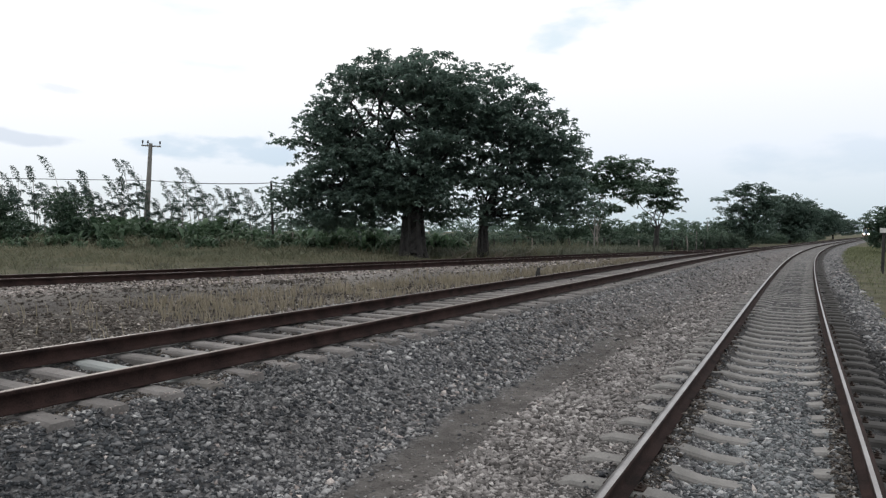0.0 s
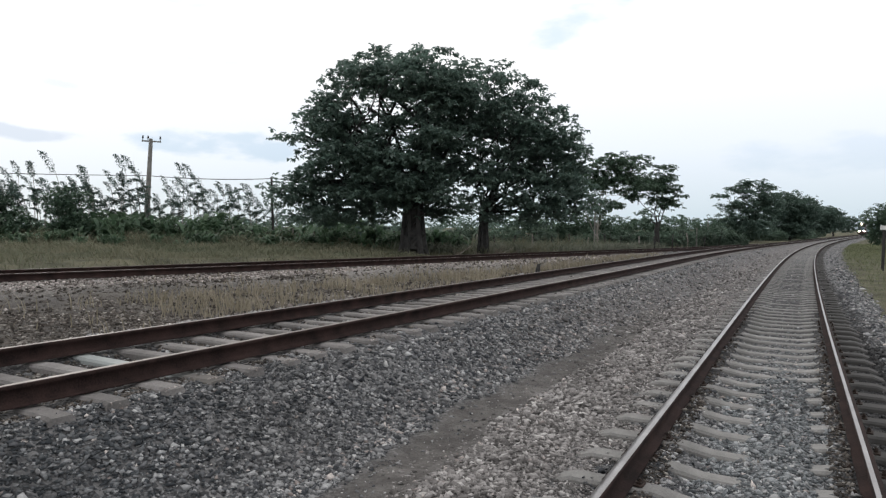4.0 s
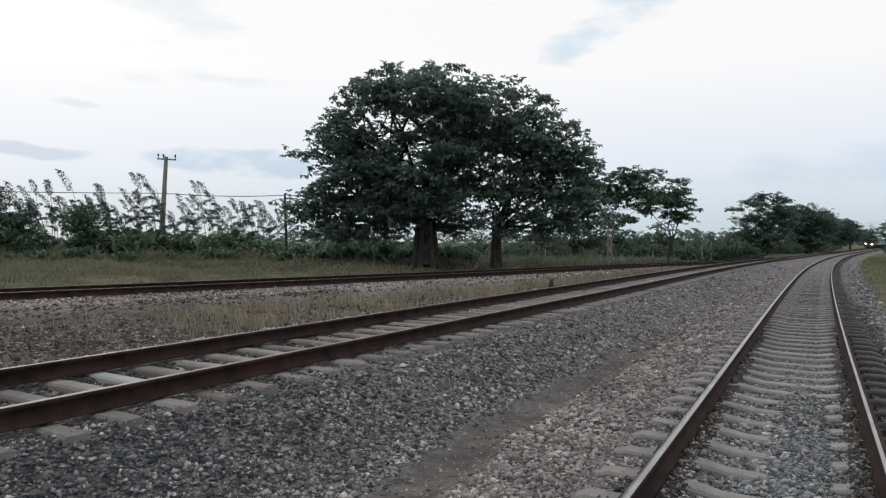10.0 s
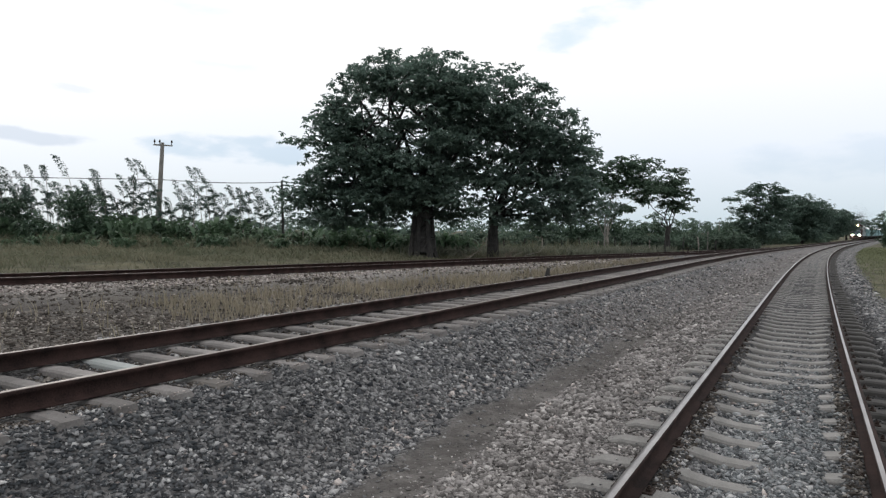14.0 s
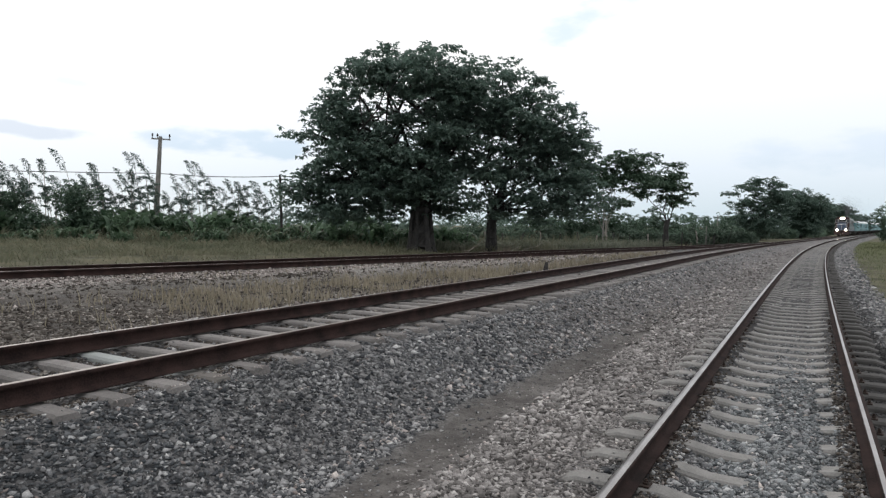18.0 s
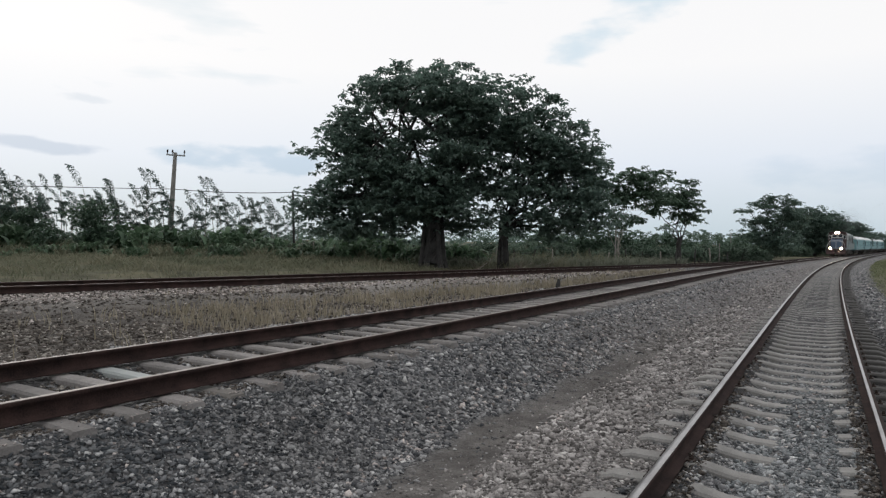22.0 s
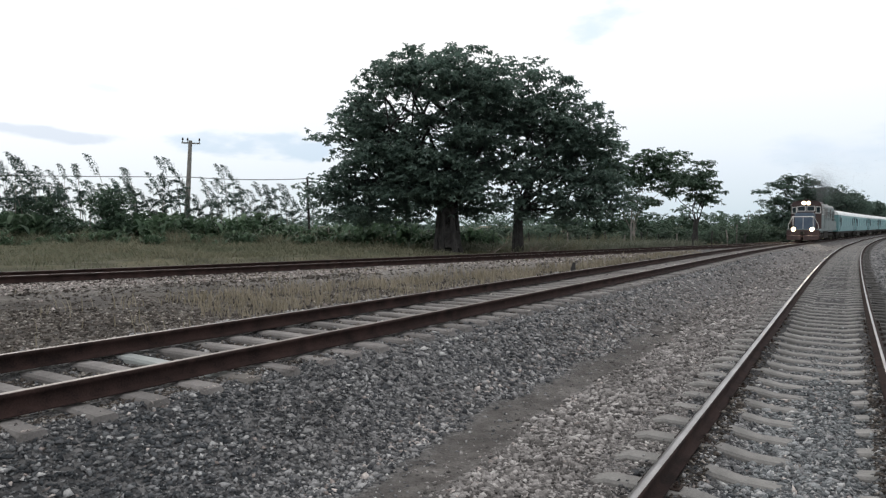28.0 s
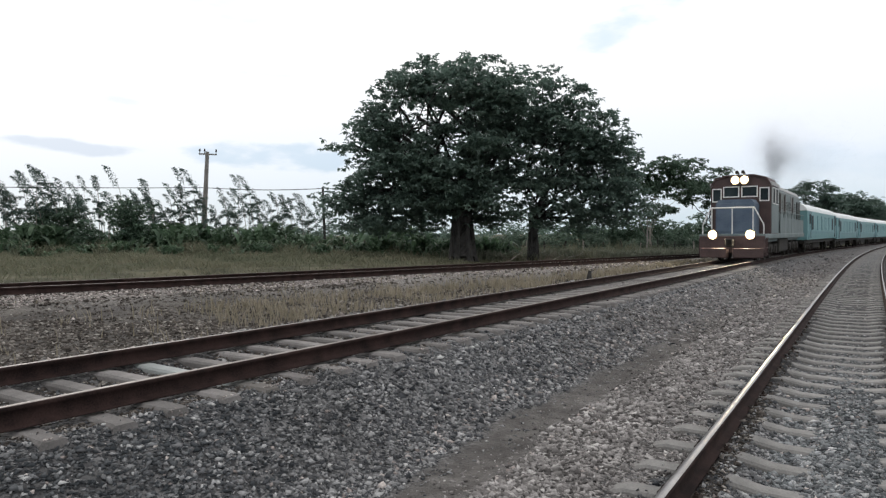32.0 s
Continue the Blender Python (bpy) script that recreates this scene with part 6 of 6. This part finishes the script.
    bm = bmesh.new()
    for x in (-0.14, 0.14):
        tube(bm, (x, -2.6, 3.98), (x, -2.05, 4.02), 0.035, 0.085, seg=10)
    part("horn", bm, M_UNDER, root)
    # long hood
    hood = [(-1.2, 1.23), (1.2, 1.23), (1.2, 3.3), (1.0, 3.6), (0.5, 3.7), (-0.5, 3.7), (-1.0, 3.6), (-1.2, 3.3)]
    hd = part("long_hood", shell(hood, -16.1, -4.74), M_LOCO, root)
    top = [(-1.16, 3.42), (-1.01, 3.63), (-0.5, 3.74), (0.5, 3.74), (1.01, 3.63), (1.16, 3.42), (1.1, 3.42), (0.98, 3.59), (0.5, 3.69), (-0.5, 3.69), (-0.98, 3.59), (-1.1, 3.42)]
    part("hood_roof", shell(top, -16.12, -4.76), M_LOCO_ROOF, hd)
    for s in (-1, 1):
        for i in range(9):
            yc = -5.5 - i * 0.95
            bm = bmesh.new()
            box(bm, s * 1.21, yc, 2.15, 0.03, 0.86, 1.6, 0.008)
            d = part("hood_door", bm, M_LOCO, hd)
            bm = bmesh.new()
            for k in range(6):
                box(bm, s * 1.23, yc, 2.5 + k * 0.075, 0.02, 0.6, 0.03)
            part("louvre", bm, M_UNDER, d)
        for yc in (-6.2, -8.1, -11.6):
            bm = bmesh.new()
            box(bm, s * 1.235, yc, 2.75, 0.03, 1.0, 0.95)
            gr = part("hood_grille", bm, M_UNDER, hd)
            for k in (-1, 1):
                bm = bmesh.new()
                box(bm, s * 1.245, yc + k * 0.52, 2.75, 0.05, 0.05, 1.05)
                part("grille_post", bm, M_LOCO_ROOF, gr)
        bm = bmesh.new()
        box(bm, s * 1.22, -15.0, 2.5, 0.04, 1.7, 1.1)
        rad = part("radiator_grille", bm, M_UNDER, hd)
        for k in range(9):
            bm = bmesh.new()
            box(bm, s * 1.25, -15.0, 2.02 + k * 0.12, 0.03, 1.66, 0.03)
            part("slat", bm, M_LOCO, rad)
        # side walkway handrail
        for i in range(8):
            bm = bmesh.new()
            tube(bm, (s * 1.42, -5.0 - i * 1.57, 1.2), (s * 1.42, -5.0 - i * 1.57, 2.3), 0.018, seg=6)
            part("stanchion", bm, M_LOCO, root)
        bm = bmesh.new()
        tube(bm, (s * 1.42, -4.8, 2.3), (s * 1.42, -16.1, 2.3), 0.02, seg=6)
        part("side_handrail", bm, M_LOCO, root)
        # solid lower screen along the walkway
        for i in range(7):
            bm = bmesh.new()
            box(bm, s * 1.425, -5.79 - i * 1.57, 1.62, 0.015, 1.5, 0.78)
            part("walkway_screen", bm, M_LOCO, root)
        # front railing
        bm = bmesh.new()
        tube(bm, (s * 0.95, -0.22, 2.36), (s * 1.34, -0.35, 1.62), 0.028, seg=6)
        tube(bm, (s * 1.34, -0.35, 1.62), (s * 1.34, -0.35, 0.7), 0.028, seg=6)
        part("corner_handrail", bm, M_WHITE, root)
        bm = bmesh.new()
        tube(bm, (s * 0.9, -0.22, 1.2), (s * 0.9, -0.22, 2.36), 0.026, seg=6)
        part("stanchion", bm, M_WHITE, root)
    bm = bmesh.new()
    tube(bm, (-0.97, -0.22, 2.36), (0.97, -0.22, 2.36), 0.03, seg=6)
    part("front_handrail", bm, M_WHITE, root)
    bm = bmesh.new()
    tube(bm, (0, -0.22, 1.2), (0, -0.22, 2.36), 0.026, seg=6)
    part("stanchion", bm, M_WHITE, root)
    for yc in (-7.2, -9.6, -15.0):
        bm = bmesh.new()
        tube(bm, (0, yc, 3.68), (0, yc, 3.86), 0.62, seg=20)
        part("roof_fan", bm, M_LOCO_ROOF, hd)
    bm = bmesh.new()
    box(bm, 0, -13.0, 3.84, 0.5, 0.9, 0.36, 0.03)
    part("exhaust_stack", bm, M_UNDER, hd)
    bm = bmesh.new()
    box(bm, 0, -8.3, 0.66, 2.4, 3.6, 0.72, 0.08)
    part("fuel_tank", bm, M_UNDER, root)
    # the body is a little narrower than the frames over the wheels
    for ob in root.children_recursive:
        for v in ob.data.vertices:
            v.co.x *= 0.92
    w = wheelset(0.5)
    bogie(root, -3.6, (-1.8, 0, 1.8), 0.5, w)
    bogie(root, -13.0, (-1.8, 0, 1.8), 0.5, w)
    return root


def build_coach():
    root = thing("passenger_coach", "pale blue-green passenger coach with a light grey roof", "railway coach", "coaches of the train")
    L = 19.0
    side = [(-1.42, 0.95), (1.42, 0.95), (1.46, 1.5), (1.44, 2.76), (1.3, 2.98), (-1.3, 2.98), (-1.44, 2.76), (-1.46, 1.5)]
    body = part("body", shell(side, -L, 0), M_COACH, root)
    arc = [(1.42 * math.cos(t), 2.80 + 0.64 * math.sin(t)) for t in [math.pi * k / 12 for k in range(13)]]
    part("roof", shell(arc, -L - 0.05, 0.05), M_COACH_ROOF, root, "pale grey rounded roof")
    for s in (-1, 1):
        for yc, w, shut in ((-2.4, 0.95, False), (-5.6, 0.72, True), (-8.0, 0.72, True), (-10.4, 0.72, True), (-12.8, 0.72, True), (-15.6, 0.95, False)):
            bm = bmesh.new()
            box(bm, s * 1.462, yc, 2.05, 0.02, w, 0.9)
            wd = part("window", bm, M_COACH if shut else M_GLASS, body)
            bm = bmesh.new()
            for k in (-1, 1):
                box(bm, s * 1.468, yc + k * (w / 2 + 0.025), 2.05, 0.03, 0.05, 1.0)
                box(bm, s * 1.468, yc, 2.05 + k * 0.475, 0.03, w, 0.05)
            part("window_frame", bm, M_COACH_BAND, wd)
        for yc in (-1.05, -L + 1.05):
            bm = bmesh.new()
            box(bm, s * 1.455, yc, 1.88, 0.04, 0.78, 1.74, 0.01)
            dr = part("door", bm, M_COACH_BAND, body)
            bm = bmesh.new()
            box(bm, s * 1.47, yc - 0.42 if yc > -5 else yc + 0.42, 1.9, 0.03, 0.14, 1.74)
            part("door_gap", bm, M_UNDER, dr, "dark gap beside the door")
            bm = bmesh.new()
            box(bm, s * 1.48, yc, 2.28, 0.02, 0.5, 0.6)
            part("door_window", bm, M_GLASS, dr)
            bm = bmesh.new()
            for k in range(3):
                box(bm, s * 1.36, yc, 0.4 + 0.24 * k, 0.3, 0.7, 0.03)
            part("step", bm, M_UNDER, root)
        bm = bmesh.new()
        box(bm, s * 1.46, -L / 2, 1.42, 0.02, L - 0.3, 0.16)
        part("lower_band", bm, M_COACH_BAND, body)
    for yc in (-3.0, -6.4, -9.8, -13.2, -16.4):
        bm = bmesh.new()
        box(bm, 0, yc, 3.47, 0.5, 0.7, 0.18, 0.03)
        part("roof_vent", bm, M_UNDER, root)
    bm = bmesh.new()
    box(bm, 0, -L / 2, 0.82, 2.5, L - 0.4, 0.24, 0.02)
    box(bm, 0, -L / 2, 0.52, 1.9, 4.2, 0.5, 0.04)
    part("underframe", bm, M_UNDER, root)
    for yc in (0.18, -L - 0.18):
        bm = bmesh.new()
        box(bm, 0, yc, 1.95, 1.0, 0.42, 1.9, 0.05)
        part("gangway_bellows", bm, M_UNDER, root)
    w = wheelset(0.46)
    bogie(root, -2.9, (-1.2, 1.2), 0.46, w)
    bogie(root, -L + 2.9, (-1.2, 1.2), 0.46, w)
    return root


def build_smoke():
    """Puffs of soot specks, thick over the stack and thinning behind it."""
    root = thing("exhaust_smoke", "thin dark exhaust smoke rising and trailing behind the stack", "smoke", kind="stuff")
    rng = np.random.default_rng(6)
    puffs = [(-13.0, 4.2, 0.32, 15000, 0.005), (-13.1, 4.8, 0.45, 38000, 0.005), (-13.4, 5.5, 0.6, 52000, 0.0052), (-14.2, 6.1, 0.85, 46000, 0.0062), (-15.0, 6.3, 1.3, 28000, 0.0084),
             (-18.5, 6.2, 2.0, 18000, 0.011), (-23.0, 6.2, 2.6, 14000, 0.013), (-29.0, 6.4, 3.2, 11000, 0.0155)]
    for yc, zc, r, n, sz in puffs:
        c = rng.normal(0, 0.55, (n, 3)) * np.array([r, r * 1.3, r])
        c += 0.25 * r * np.sin(c[:, [1, 2, 0]] * 3.0 / r)
        d = rng.normal(0, 1, (n, 3, 3))
        d /= np.linalg.norm(d, axis=2)[:, :, None]
        V = (c[:, None, :] + d * sz).reshape(-1, 3)
        ob = part("puff", np_mesh("puff", V, np.arange(3 * n).reshape(-1, 3)), M_SOOT, root, m=pose(0, yc, zc))
    return root


LOCO = build_locomotive()
COACHES = [build_coach()]
for _ in range(7):
    COACHES.append(copy_thing(COACHES[0], pose(0, 0, 0)))
SMOKE = build_smoke()
START, SPEED, SLOWING = float(T2.s_of(30.0)), 9.75, 0.026


DRIFT = spline((0, 8, 14, 20, 23, 25, 27.5, 29, 30.2, 31.2, 32), (0, 0, 0, -1.2, -2.2, -1.5, 0.5, 1.5, 1.7, 1.0, 0))


def left(t):
    """Metres that the train has still to go at t seconds; its pace wavers a little."""
    return SPEED * (32.0 - t) - SLOWING * (32.0 - t) ** 2 + float(DRIFT(t))


def on_track(t, gap, o1, o2):
    """Pose of a vehicle whose front is gap metres behind the train's head, with bogies o1 and o2 behind its front."""
    s = START + left(t) + gap
    x1, y1, z1, _ = T2.at(s + o1)
    x2, y2, z2, _ = T2.at(s + o2)
    a = math.atan2(x2 - x1, y2 - y1)
    dx, dy = -math.sin(a), -math.cos(a)
    return pose(x1 + dx * o1, y1 + dy * o1, (z1 + z2) / 2 + 0.002, 0, 0, 180 - math.degrees(a))


def motions():
    times = [0.5 * k for k in range(65)]
    walk(LOCO, [(t, on_track(t, 0.0, 3.6, 13.0)) for t in times])
    walk(SMOKE, [(t, on_track(t, 0.0, 3.6, 13.0)) for t in times])
    for i, c in enumerate(COACHES):
        walk(c, [(t, on_track(t, 17.3 + 19.7 * i, 2.9, 16.1)) for t in times])
    for ob, base, r in WHEELS:
        if ob.parent.parent == LOCO:
            step = 1 / 15
            walk(ob, [(k * step, base @ Matrix.Rotation(-(left(0.0) - left(k * step)) / r, 4, 'X')) for k in range(481)])


motions()
